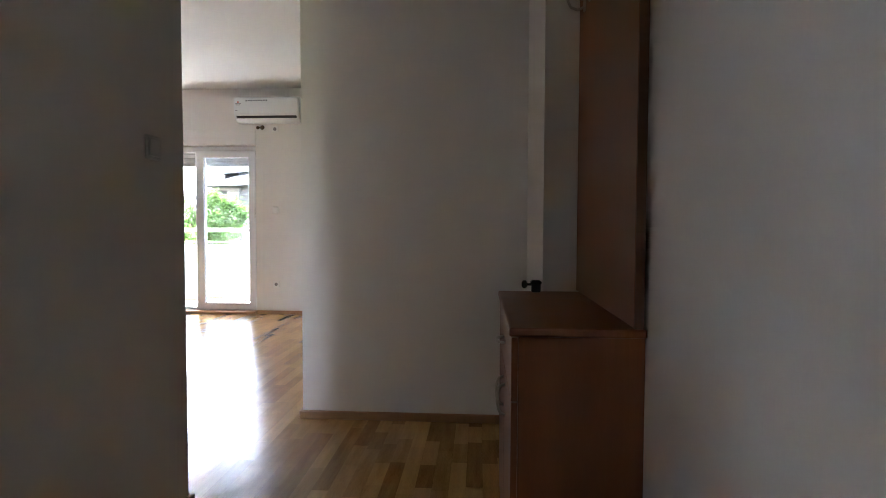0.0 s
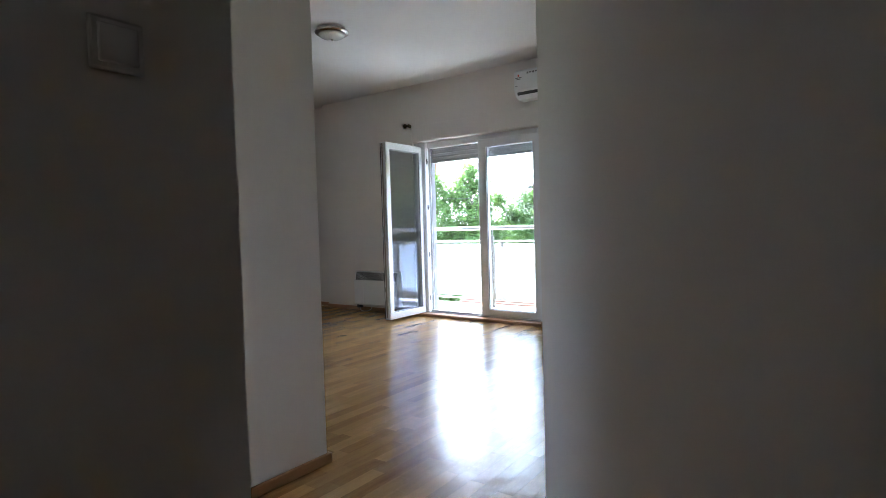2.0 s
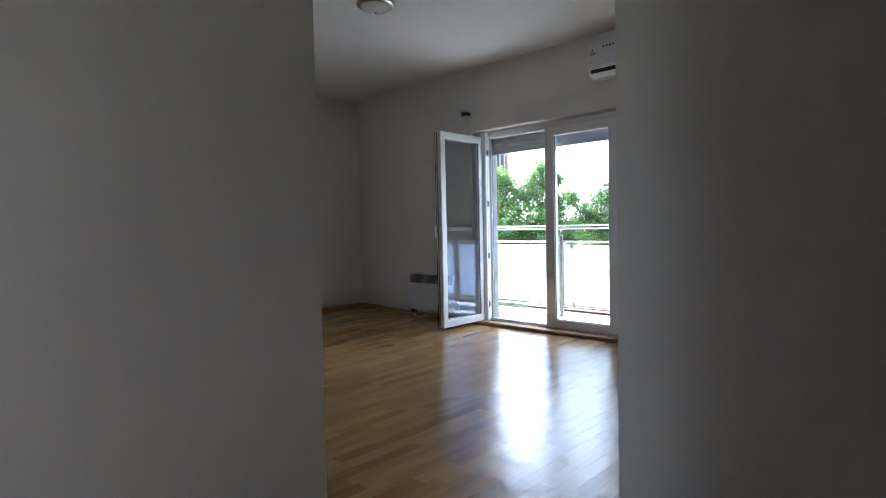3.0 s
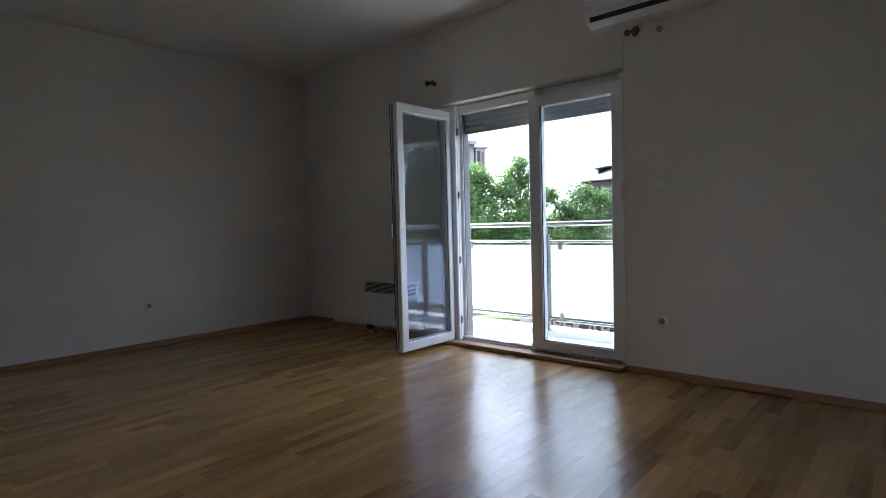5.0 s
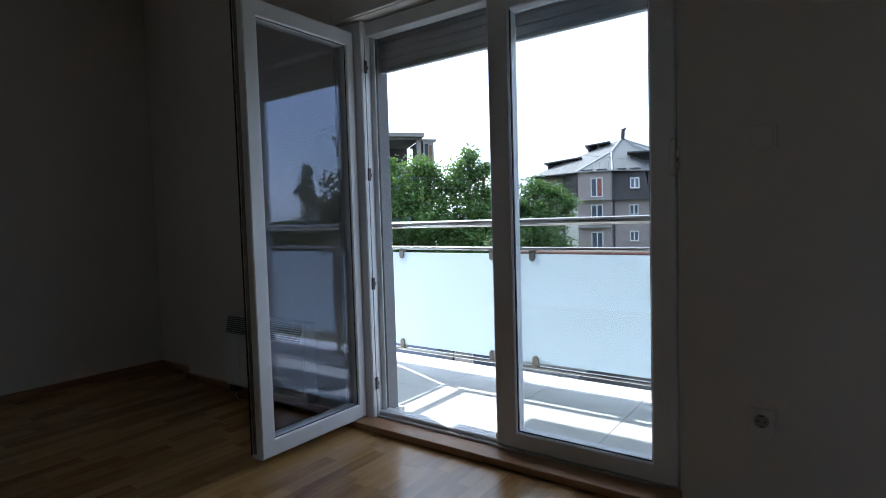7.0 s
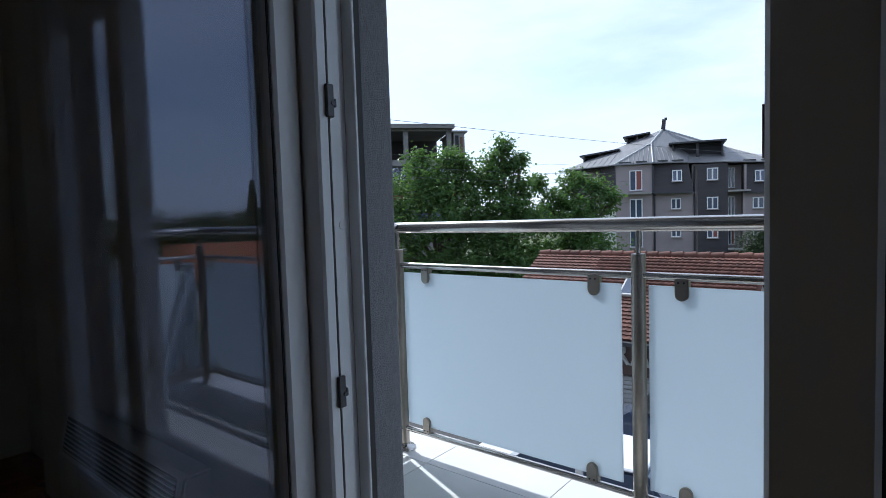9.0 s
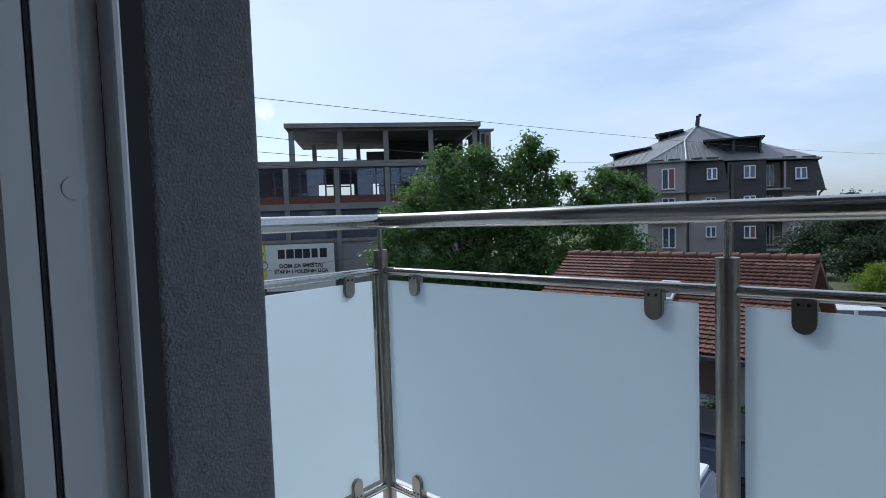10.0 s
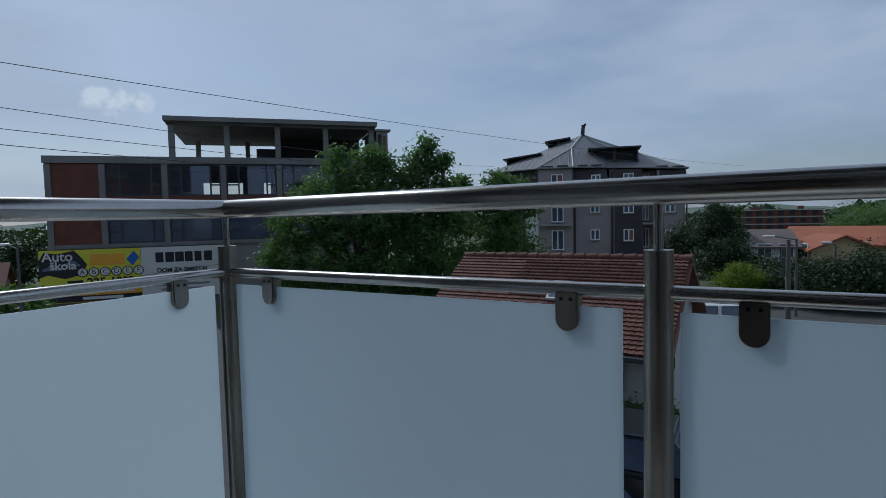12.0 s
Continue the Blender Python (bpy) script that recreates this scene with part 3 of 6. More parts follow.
wpart("side_panel", boxes((HX0 + 0.004, HX0 + 0.16, 6.9885, 6.9925, 0.10, 0.394), (HX0 + 0.166, HX1 - 0.004, 6.9885, 6.9925, 0.10, 0.394), bevel=0.0015), M_PVC, heater)
for x in (HX0 + 0.12, HX1 - 0.16):
    wpart("wall_bracket", boxes((x, x + 0.04, 7.08, 7.099, 0.12, 0.48)), M_STEELD, heater)
wpart("control_box", boxes((HX0 + 0.03, HX0 + 0.085, 7.0, 7.06, 0.045, 0.086), bevel=0.004), M_BLACK, heater, "dark thermostat box under the heater")
bm = bmesh.new()
pts = [Vector((HX0 + 0.07, 7.03, 0.05)), Vector((HX0 + 0.09, 7.0, 0.02)), Vector((HX0 + 0.14, 6.99, 0.008)), Vector((HX0 + 0.20, 7.01, 0.008)), Vector((HX0 + 0.24, 7.04, 0.03)), Vector((HX0 + 0.25, 7.07, 0.10))]
for a, b in zip(pts, pts[1:]):
    tube(bm, a, b, 0.0035, 8)
wpart("power_cord", bm, M_PLASTIC, heater, "white power cord curling to the floor")

# ---- hall cabinet ----
CX0, CX1, CY0, CY1 = -0.815, -0.488, 1.945, 2.735
cab = group_of("shoe_cabinet", "reddish-brown laminate hall cabinet with a drawer and doors", "cabinet", (CX0, CY0, 0.0))
for y in (CY0, CY1 - 0.018):
    wpart("side_panel", boxes((CX0 + 0.004, CX1, y, y + 0.018, 0.0, 0.805), bevel=0.001), M_CAB, cab)
for z in (0.06, 0.785):
    wpart("shelf", boxes((CX0 + 0.02, CX1 - 0.008, CY0 + 0.019, CY1 - 0.019, z, z + 0.018)), M_CAB, cab)
wpart("back_panel", boxes((CX1 - 0.006, CX1, CY0 + 0.019, CY1 - 0.019, 0.07, 0.80)), M_CAB, cab)
wpart("plinth", boxes((CX0 + 0.03, CX0 + 0.045, CY0 + 0.019, CY1 - 0.019, 0.0, 0.059)), M_CABDARK, cab)
bm = bmesh.new()
box(bm, CX0 - 0.022, CX1, CY0 - 0.020, CY1 + 0.012, 0.806, 0.830, bevel=0.007, segs=2)
wpart("top", bm, M_CAB, cab)


def bow_handle(bm, x, y, z, along, half):
    pts = []
    for i in range(9):
        a = math.pi * i / 8
        d, o = -half * math.cos(a), 0.026 * math.sin(a) ** 0.7
        pts.append(Vector((x - o, y + (d if along == "y" else 0), z + (d if along == "z" else 0))))
    for a, b in zip(pts, pts[1:]):
        tube(bm, a, b, 0.0045, 8)


def front(name, y0, y1, z0, z1, hy, hz, along):
    bm = bmesh.new()
    box(bm, CX0 - 0.014, CX0 + 0.003, y0, y1, z0, z1, bevel=0.002)
    f = wpart(name, bm, M_CAB, cab)
    bm = bmesh.new()
    bow_handle(bm, CX0 - 0.013, hy, hz, along, 0.05)
    part("handle", bm, M_NICKEL, f, "nickel bow handle")


MID = (CY0 + CY1) / 2
front("drawer", CY0 + 0.002, CY1 - 0.002, 0.632, 0.800, MID, 0.715, "y")
front("door", CY0 + 0.002, MID - 0.0015, 0.065, 0.628, MID - 0.05, 0.53, "z")
front("door", MID + 0.0015, CY1 - 0.002, 0.065, 0.628, MID + 0.05, 0.53, "z")

rack = group_of("coat_rack_panel", "tall reddish-brown coat rack panel above the hall cabinet", "coat rack", (CX1, CY0, 0.83))
wpart("panel", boxes((-0.520, -0.494, CY0 - 0.006, 2.783, 0.831, 2.05), bevel=0.002), M_CAB, rack)
# shadow between panel and wall, drawn as a dark strip
wpart("gap_shade_strip", boxes((-0.519, -0.495, CY0 - 0.009, CY0 - 0.0065, 0.831, 2.05)), M_CABDARK, rack, "dark brown strip for the shadow gap between panel and wall")
for y in (2.16, 2.36, 2.56, 2.66):
    bm = bmesh.new()
    box(bm, -0.527, -0.5195, y - 0.012, y + 0.012, 1.90, 1.97, bevel=0.002)
    pts = [Vector((-0.525, y, 1.915)), Vector((-0.550, y, 1.905)), Vector((-0.575, y, 1.915)), Vector((-0.587, y, 1.94)), Vector((-0.581, y, 1.955))]
    for a, b in zip(pts, pts[1:]):
        tube(bm, a, b, 0.005, 8)
    wpart("hook", bm, M_NICKEL, rack, "nickel coat hook")

clamp = group_of("clamp_knob", "small black plastic clamp with a screw knob on the cabinet", "clamp", (-0.69, 2.705, 0.83))
bm = bmesh.new()
box(bm, -0.018, 0.018, -0.014, 0.014, 0.0, 0.048, bevel=0.006, segs=2)
box(bm, -0.021, 0.021, -0.017, 0.017, 0.030, 0.046, bevel=0.005)
part("body", bm, M_BLACK, clamp)
bm = bmesh.new()
tube(bm, (-0.016, 0, 0.031), (-0.040, 0, 0.031), 0.005, 10)
part("screw", bm, M_BLACK, clamp)
bm = bmesh.new()
lathe(bm, ((0.010, 0.0), (0.016, 0.004), (0.016, 0.014), (0.009, 0.020)), (-0.036, 0, 0.031), 12, Matrix.Rotation(radians(-90), 3, "Y"))
part("knob", bm, M_BLACK, clamp)

# ---- balcony ----
BZ = -0.06
RY, RX0, RX1 = 8.39, -6.15, -2.39
thing("balcony_slab", boxes((-6.34, -2.20, OUTER + 0.002, 8.60, -0.30, BZ - 0.012)), M_GROUT, "concrete balcony slab edge", "balcony", kind=S)
thing("facade", boxes((-12.0, -6.95, OUTER, OUTER + 0.12, -4.0, 8.0), (-6.95, -6.085, OUTER, OUTER + 0.102, -4.0, 1.036), (-6.95, -6.085, OUTER, OUTER + 0.102, 1.056, 8.0), (-6.95, -6.13, OUTER, OUTER + 0.06, 1.036, 1.056), (6.0, 6.2, OUTER, OUTER + 0.1, -4.0, 8.0)), M_SLATE, "smooth slate-grey rendered outside wall", "facade", kind=S)
OP = OUTER + 0.014


def lumpy(outline, z0, z1, step=0.0075, reach=0.16):
    """An upright slab whose door reveal is coarse plaster: runs near the opening are cut fine and pushed in and out by a few millimetres."""
    loop = []
    k = len(outline)
    for a, b in zip(outline, outline[1:] + outline[:1]):
        a, b = Vector(a), Vector(b)
        run = (b - a).length
        near = min(abs(a.x - WIN_X0), abs(a.x - WIN_X1), abs(b.x - WIN_X0), abs(b.x - WIN_X1)) < reach and min(a.y, b.y) > 7.23 and max(a.y, b.y) > OUTER + 0.004
        n = max(1, int(min(run, reach) / step)) if near else 1
        way = (b - a).normalized()
        side = Vector((way.y, -way.x))
        from_a = min(abs(a.x - WIN_X0), abs(a.x - WIN_X1)) < reach
        cuts = [i * min(run, reach) / n for i in range(n)]
        if run > reach and near and not from_a:
            cuts = [0.0] + [run - reach + c for c in cuts]
        elif run > reach and near:
            cuts.append(reach)
        loop += [(a + way * c, side if near and n > 1 and 0.003 < c < run - 0.001 else None) for c in cuts]
    bm = bmesh.new()
    rows = int((z1 - z0) / step)
    rings = []
    for r in range(rows + 1):
        z = z0 + (z1 - z0) * r / rows
        line = []
        for p, side in loop:
            v = Vector((p.x, p.y, z))
            if side:
                push = 0.0026 * noise.noise(v * 75) + 0.0012 * noise.noise(v * 170)
                v += Vector((side.x, side.y, 0)) * push
            line.append(bm.verts.new(v))
        rings.append(line)
    m = len(loop)
    for lo, hi in zip(rings, rings[1:]):
        for i in range(m):
            bm.faces.new((lo[i], lo[(i + 1) % m], hi[(i + 1) % m], hi[i])).smooth = True
    bm.faces.new(rings[0][::-1])
    bm.faces.new(rings[-1])
    bmesh.ops.recalc_face_normals(bm, faces=bm.faces[:])
    return bm


for outline, what in (([(-6.084, OUTER + 0.001), (HOLE_X0 + 0.002, OUTER + 0.001), (HOLE_X0 + 0.002, 7.239), (-5.131, 7.239), (-5.163, OP - 0.004), (-5.168, OP), (-6.084, OP)], "rough grey plaster on the hinge side of the balcony door"), ([(6.0, OUTER + 0.001), (WIN_X1 - 0.002, OUTER + 0.001), (WIN_X1 - 0.002, 7.280), (WIN_X1 - 0.025, 7.280), (WIN_X1 - 0.025, OP - 0.004), (WIN_X1 - 0.021, OP), (6.0, OP)], "rough grey plaster on the closed side of the balcony door")):
    thing("facade_plaster", lumpy(outline, BZ, 1.989), M_ROUGHCAST, what, "facade", kind=S)
thing("facade_plaster", boxes((-6.084, 6.0, OUTER + 0.001, OP, 1.99, 2.75)), M_ROUGHCAST, "rough grey plaster over the balcony door", "facade", kind=S)
thing("balcony_above", boxes((-7.13, -2.20, OUTER + 0.106, 8.80, 2.75, 2.95)), M_SLATE, "underside of the balcony above", "balcony", kind=S)
thing("facade_lower", boxes((-6.16, 6.0, OUTER - 0.2, OUTER, -4.0, -0.31)), M_SLATE, "grey outside wall below the balcony", "facade", kind=S)

rail = group_of("balcony_railing", "stainless steel balcony railing with opal glass panels", "railing", (RX0, RY, BZ))
TOPZ, MIDZ, LOWZ = 1.017, 0.839, 0.045


def rail_bar(name, a, b, r, segs=20, mat=M_STEEL):
    bm = bmesh.new()
    tube(bm, a, b, r, segs)
    return wpart(name, bm, mat, rail)


rail_bar("handrail", (RX0 - 0.02, RY, TOPZ), (RX1, RY, TOPZ), 0.0255, 28)
rail_bar("handrail", (RX0, RY - 0.005, TOPZ), (RX0, 7.46, TOPZ), 0.0255, 28)
rail_bar("handrail", (RX1, RY - 0.005, TOPZ), (RX1, 7.36, TOPZ), 0.0255, 28)
bm = bmesh.new()
lathe(bm, ((0.004, 0.0), (0.055, 0.0), (0.058, 0.006), (0.055, 0.018), (0.044, 0.028), (0.031, 0.032)), (RX0, OUTER + 0.103, TOPZ + 0.01), 32, Matrix.Rotation(radians(-90), 3, "X"))
for g in bm.faces:
    g.smooth = True
wpart("wall_flange", bm, M_STEEL, rail, "polished steel wall flange")


def post(x, y):
    bm = bmesh.new()
    tube(bm, (x, y, BZ + 0.012), (x, y, 0.914), 0.0252, 28)
    p = wpart("post", bm, M_STEELD, rail)
    bm = bmesh.new()
    lathe(bm, ((0.055, BZ + 0.0), (0.055, BZ + 0.006), (0.047, BZ + 0.014), (0.030, BZ + 0.018), (0.028, BZ + 0.030)), (x, y, 0), 28)
    part("base_flange", bm, M_STEEL, p)
    bm = bmesh.new()
    tube(bm, (x, y, 0.905), (x, y, TOPZ - 0.02), 0.009, 14)
    part("spindle", bm, M_STEEL, p)


POSTS = (RX0, -4.994, -3.727, RX1)
for x in POSTS:
    post(x, RY)
post(RX0, 7.550)
post(RX1, 7.550)


def glass_clamp(x, y, z, up, along):
    """A small D-shaped clamp that grips the panel's edge. along: the way the rail runs."""
    bm = bmesh.new()
    s = -1 if up else 1
    out = [(-0.022, 0.0), (0.022, 0.0)] + [(0.022 * math.cos(a), s * (0.052 + 0.022 * math.sin(a))) for a in [math.pi * i / 8 for i in range(9)]]
    if along == "x":
        prism(bm, [(x + p, z + q) for p, q in out], 1, y - 0.016, y + 0.016)
    else:
        prism(bm, [(y + p, z + q) for p, q in out], 0, x - 0.016, x + 0.016)
    bmesh.ops.bevel(bm, geom=[e for e in bm.edges if len(e.link_faces) == 2 and e.calc_face_angle(0) > 1.2], offset=0.003, segments=2, affect="EDGES")
    c = wpart("glass_clamp", bm, M_STEELD, rail)
    bm = bmesh.new()
    for d in (-0.009, 0.009):
        if along == "x":
            tube(bm, (x + d, y - 0.0160, z + s * 0.012), (x + d, y - 0.0180, z + s * 0.012), 0.0035, 10)
        else:
            tube(bm, (x + 0.0160, y + d, z + s * 0.012), (x + 0.0180, y + d, z + s * 0.012), 0.0035, 10)
    part("screw", bm, M_BLACK, c)


def bay_front(x0, x1):
    rail_bar("middle_rail", (x0, RY, MIDZ), (x1, RY, MIDZ), 0.0135, 18)
    rail_bar("bottom_rail", (x0, RY, LOWZ), (x1, RY, LOWZ), 0.0135, 18)
    wpart("glass_panel", boxes((x0 + 0.036, x1 - 0.062 if x1 - x0 > 1 else x1 - 0.04, RY - 0.004, RY + 0.004, 0.078, 0.806), bevel=0.001), M_OPAL, rail, "opal white glass panel")
    for up, lo in ((x0 + (0.176 if x0 == RX0 else 0.147), x0 + 0.157), (x1 - 0.162, x1 - 0.178)):
        glass_clamp(up, RY, MIDZ - 0.006, True, "x")
        glass_clamp(lo, RY, LOWZ + 0.006, False, "x")


for a, b in zip(POSTS, POSTS[1:]):
    bay_front(a, b)
for sx in (RX0, RX1):
    rail_bar("middle_rail", (sx, RY, MIDZ), (sx, 7.550, MIDZ), 0.0135, 18)
    rail_bar("bottom_rail", (sx, RY, LOWZ), (sx, 7.550, LOWZ), 0.0135, 18)
    wpart("glass_panel", boxes((sx - 0.004, sx + 0.004, 7.592, RY - 0.048, 0.078, 0.806), bevel=0.001), M_OPAL, rail, "opal white glass panel")
    for y in (7.695, 8.234):
        glass_clamp(sx, y, MIDZ - 0.006, True, "y")
        glass_clamp(sx, y, LOWZ + 0.006, False, "y")

skirt = thing("tile_skirting", boxes((-5.158, -5.130, OUTER - 0.04, OUTER + 0.016, BZ, BZ + 0.09), (-6.08, -5.130, OUTER + 0.017, OUTER + 0.027, BZ, BZ + 0.09), bevel=0.002), M_TILE, "light stone skirting tile by the door reveal", "skirting", kind=S)

# neighbour's balcony along the same front
nb = group_of("neighbour_balcony", "neighbouring balcony with steel rails and opal glass", "balcony", (-8.45, 8.39, BZ), kind=S)
wpart("slab", boxes((-12.0, -8.40, OUTER + 0.122, 8.60, -0.30, BZ)), M_SLATE, nb)
wpart("glass_panel", boxes((-8.454, -8.446, 7.60, 8.34, 0.078, 0.806)), M_OPAL, nb, "opal white glass panel")
for i in range(3):
    wpart("glass_panel", boxes((-9.55 - i * 1.15, -8.50 - i * 1.15, 8.386, 8.394, 0.078, 0.806)), M_OPAL, nb, "opal white glass panel")
    bm = bmesh.new()
    tube(bm, (-8.45 - i * 1.15, 8.39, BZ), (-8.45 - i * 1.15, 8.39, 0.91), 0.025)
    wpart("post", bm, M_STEELD, nb)
    bm = bmesh.new()
    tube(bm, (-8.45 - i * 1.15, 8.39, 0.91), (-8.45 - i * 1.15, 8.39, 1.01), 0.009)
    wpart("spindle", bm, M_STEELD, nb)
for z, r in ((1.028, 0.029), (0.845, 0.0135), (0.045, 0.0135)):
    bm = bmesh.new()
    tube(bm, (-8.45, 7.48, z), (-8.45, 8.39, z), r)
    wpart("side_rail", bm, M_STEEL, nb)
    bm = bmesh.new()
    tube(bm, (-12.0, 8.39, z), (-8.43, 8.39, z), r)
    wpart("front_rail", bm, M_STEEL, nb)
for y in (7.72, 8.24):
    wpart("glass_clamp", boxes((-8.466, -8.434, y - 0.019, y + 0.019, 0.80, 0.845), (-8.466, -8.434, y - 0.019, y + 0.019, 0.045, 0.09), bevel=0.006), M_STEELD, nb)
over = group_of("overhang", "dark underside of the neighbouring upper balcony", "balcony", (-10.0, 8.0, 2.75), kind=S)
wpart("slab", boxes((-11.8, -9.05, OUTER + 0.122, 8.62, 2.75, 2.95)), M_SLATE, over)
bm = bmesh.new()
lathe(bm, ((0.16, 2.75), (0.16, 2.735), (0.15, 2.715), (0.11, 2.69), (0.05, 2.678), (0.004, 2.676)), (-10.2, 8.09, 0), 32)
bmesh.ops.recalc_face_normals(bm, faces=bm.faces[:])
tagged(new("ceiling_lamp", mesh_of("ceiling_lamp", bm, M_PLASTIC)), "round white bulkhead lamp under the upper balcony", "lamp")


# ---- outside: street, houses, trees ----
GZ = -4.0
M_ASPHALT = material("asphalt", (0.045, 0.045, 0.047), (0.085, 0.083, 0.08), 0.9, 0.5, 0.4, 14)
M_GRASSY = material("ground_earth", (0.05, 0.065, 0.025), (0.11, 0.12, 0.05), 0.95, 0.12, 0.4, 3.0)
M_PAVE = material("pale_paving", (0.30, 0.29, 0.27), (0.42, 0.41, 0.38), 0.9, 0.7, 0.2, 12)
M_RTILE = material("clay_roof_tile", (0.075, 0.031, 0.022), (0.19, 0.078, 0.052), 0.8, 3, 0.3, 40, vary=0.9)
M_ORANGE = material("orange_roof", (0.26, 0.08, 0.035), (0.36, 0.12, 0.052), 0.8, 0.6, 0.3, 8)
M_BRICK = material("red_brick_wall", (0.10, 0.038, 0.027), (0.175, 0.066, 0.046), 0.9, 1.5, 0.4, 12)
M_RENDER_G = material("grey_render", (0.20, 0.182, 0.185), (0.27, 0.25, 0.25), 0.9, 0.5, 0.2, 12)
M_APT = material("pinkish_grey_render", (0.28, 0.24, 0.24), (0.36, 0.31, 0.305), 0.9, 0.5, 0.2, 12)
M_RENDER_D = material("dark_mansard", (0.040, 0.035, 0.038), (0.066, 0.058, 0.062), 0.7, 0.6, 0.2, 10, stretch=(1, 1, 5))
M_RENDER_L = material("pale_render", (0.52, 0.51, 0.49), (0.62, 0.61, 0.58), 0.9, 0.4, 0.2, 10)
M_OCHRE = material("ochre_render", (0.42, 0.32, 0.17), (0.50, 0.39, 0.22), 0.9, 0.4, 0.2, 10)
M_SHEET = material("grey_sheet_roof", (0.15, 0.148, 0.15), (0.22, 0.218, 0.22), 0.5, 0.7, 0.3, 6, stretch=(5, 1, 1))
# near-black that paints the shade inside openings, also the dark stair window
M_DARK = material("dark_inside_shade", (0.015, 0.015, 0.018), (0.03, 0.03, 0.034), 0.7, 2, 0.05)
# reflected sky is partly painted in: the base colour is bluish
M_WINGLASS = material("sky_tinted_window_glass", (0.05, 0.065, 0.10), (0.09, 0.11, 0.16), 0.06, 0.4, 0.02, 3, spec=0.8)
M_WHITEFR = material("white_window_frame", (0.70, 0.70, 0.70), (0.78, 0.78, 0.78), 0.4, 2, 0.02)
M_FRAMEDARK = material("anthracite_frame", (0.035, 0.037, 0.042), (0.055, 0.057, 0.062), 0.5, 2, 0.05)
M_YELLOW = material("yellow_board", (0.62, 0.58, 0.03), (0.70, 0.66, 0.05), 0.5, 0.5, 0.02)
M_WBOARD = material("white_board", (0.62, 0.61, 0.58), (0.68, 0.67, 0.64), 0.5, 0.5, 0.02)
M_BLUEP = material("blue_print", (0.02, 0.12, 0.42), (0.03, 0.16, 0.5), 0.5, 2, 0.0)
M_ORANGEP = material("orange_print", (0.75, 0.35, 0.02), (0.82, 0.42, 0.04), 0.5, 2, 0.0)
M_INK = material("dark_ink", (0.012, 0.012, 0.02), (0.02, 0.02, 0.03), 0.6, 2, 0.0)
M_BARK = material("tree_bark", (0.07, 0.055, 0.04), (0.13, 0.105, 0.08), 0.95, 3, 0.6, 25, stretch=(1, 1, 0.3))
M_WOODPOLE = material("grey_pole", (0.09, 0.085, 0.08), (0.15, 0.14, 0.13), 0.85, 2, 0.3, 20)


def leafy(name, low, high, through_share=0.32):
    m = material(name, low, high, 0.5, 0.35, 0.0, 5, vary=0.9, spec=0.35)
    n, l = m.node_tree.nodes, m.node_tree.links
    b = n["Principled BSDF"]
    t, mx = n.new("ShaderNodeBsdfTranslucent"), n.new("ShaderNodeMixShader")
    t.inputs["Color"].default_value = (high[0] * 1.5, high[1] * 1.5, high[2] * 0.8, 1)
    mx.inputs[0].default_value = through_share
    l.new(b.outputs[0], mx.inputs[1])
    l.new(t.outputs[0], mx.inputs[2])
    l.new(mx.outputs[0], n["Material Output"].inputs["Surface"])
    return m


M_LEAF = leafy("walnut_leaves", (0.048, 0.094, 0.031), (0.102, 0.182, 0.060), 0.40)
M_LEAFD = leafy("dark_leaves", (0.013, 0.028, 0.010), (0.034, 0.064, 0.018), 0.16)
M_LEAFY = leafy("yellow_green_leaves", (0.09, 0.15, 0.010), (0.18, 0.25, 0.022))
M_CONIFER = leafy("conifer_needles", (0.014, 0.032, 0.018), (0.03, 0.06, 0.03), 0.1)

thing("ground", boxes((-900, 900, 7.0, 1500, GZ - 0.6, GZ), (-900, 900, -400, 7.0, GZ - 0.6, GZ - 0.004)), M_GRASSY, "grassy ground and gardens reaching the horizon", "ground", kind=S)
thing("road", boxes((-60, 60, 12.9, 17.0, GZ, GZ + 0.02), (-5.6, 1.5, 17.0, 70, GZ, GZ + 0.02), (-34, -13.2, 17.0, 25.5, GZ, GZ + 0.02)), M_ASPHALT, "grey asphalt street and parking", "road", kind=S)
thing("pavement", boxes((-60, 60, 7.4, 12.8, GZ, GZ + 0.14), (-13.1, -5.7, 17.1, 18.3, GZ, GZ + 0.14)), M_PAVE, "pale paved forecourt and footway", "pavement", kind=S)


def quads(name, centres, normals, sizes, mat, parent, label="", kind="stuff", ratio=0.55):
    """Many small leaves: two triangles folded along the middle, each its own island."""
    rng = np.random.default_rng(len(centres))
    nrm = normals / np.linalg.norm(normals, axis=1, keepdims=True)
    side = np.cross(nrm, rng.normal(size=nrm.shape))
    side /= np.linalg.norm(side, axis=1, keepdims=True)
    along = np.cross(nrm, side)
    s = sizes[:, None]
    k = len(centres)
    v = np.empty((k * 4, 3))
    v[0::4] = centres - along * s
    v[1::4] = centres + side * s * ratio + nrm * s * 0.18
    v[2::4] = centres + along * s
    v[3::4] = centres - side * s * ratio + nrm * s * 0.18
    f = np.arange(k * 4).reshape(k, 4)
    tri = np.concatenate((f[:, [0, 1, 2]], f[:, [0, 2, 3]]))
    me = bpy.data.meshes.new(name)
    me.from_pydata(v.tolist(), [], tri.tolist())
    me.materials.append(mat)
    ob = new(name, me)
    ob.parent = parent
    return tagged(ob, label, kind=kind)


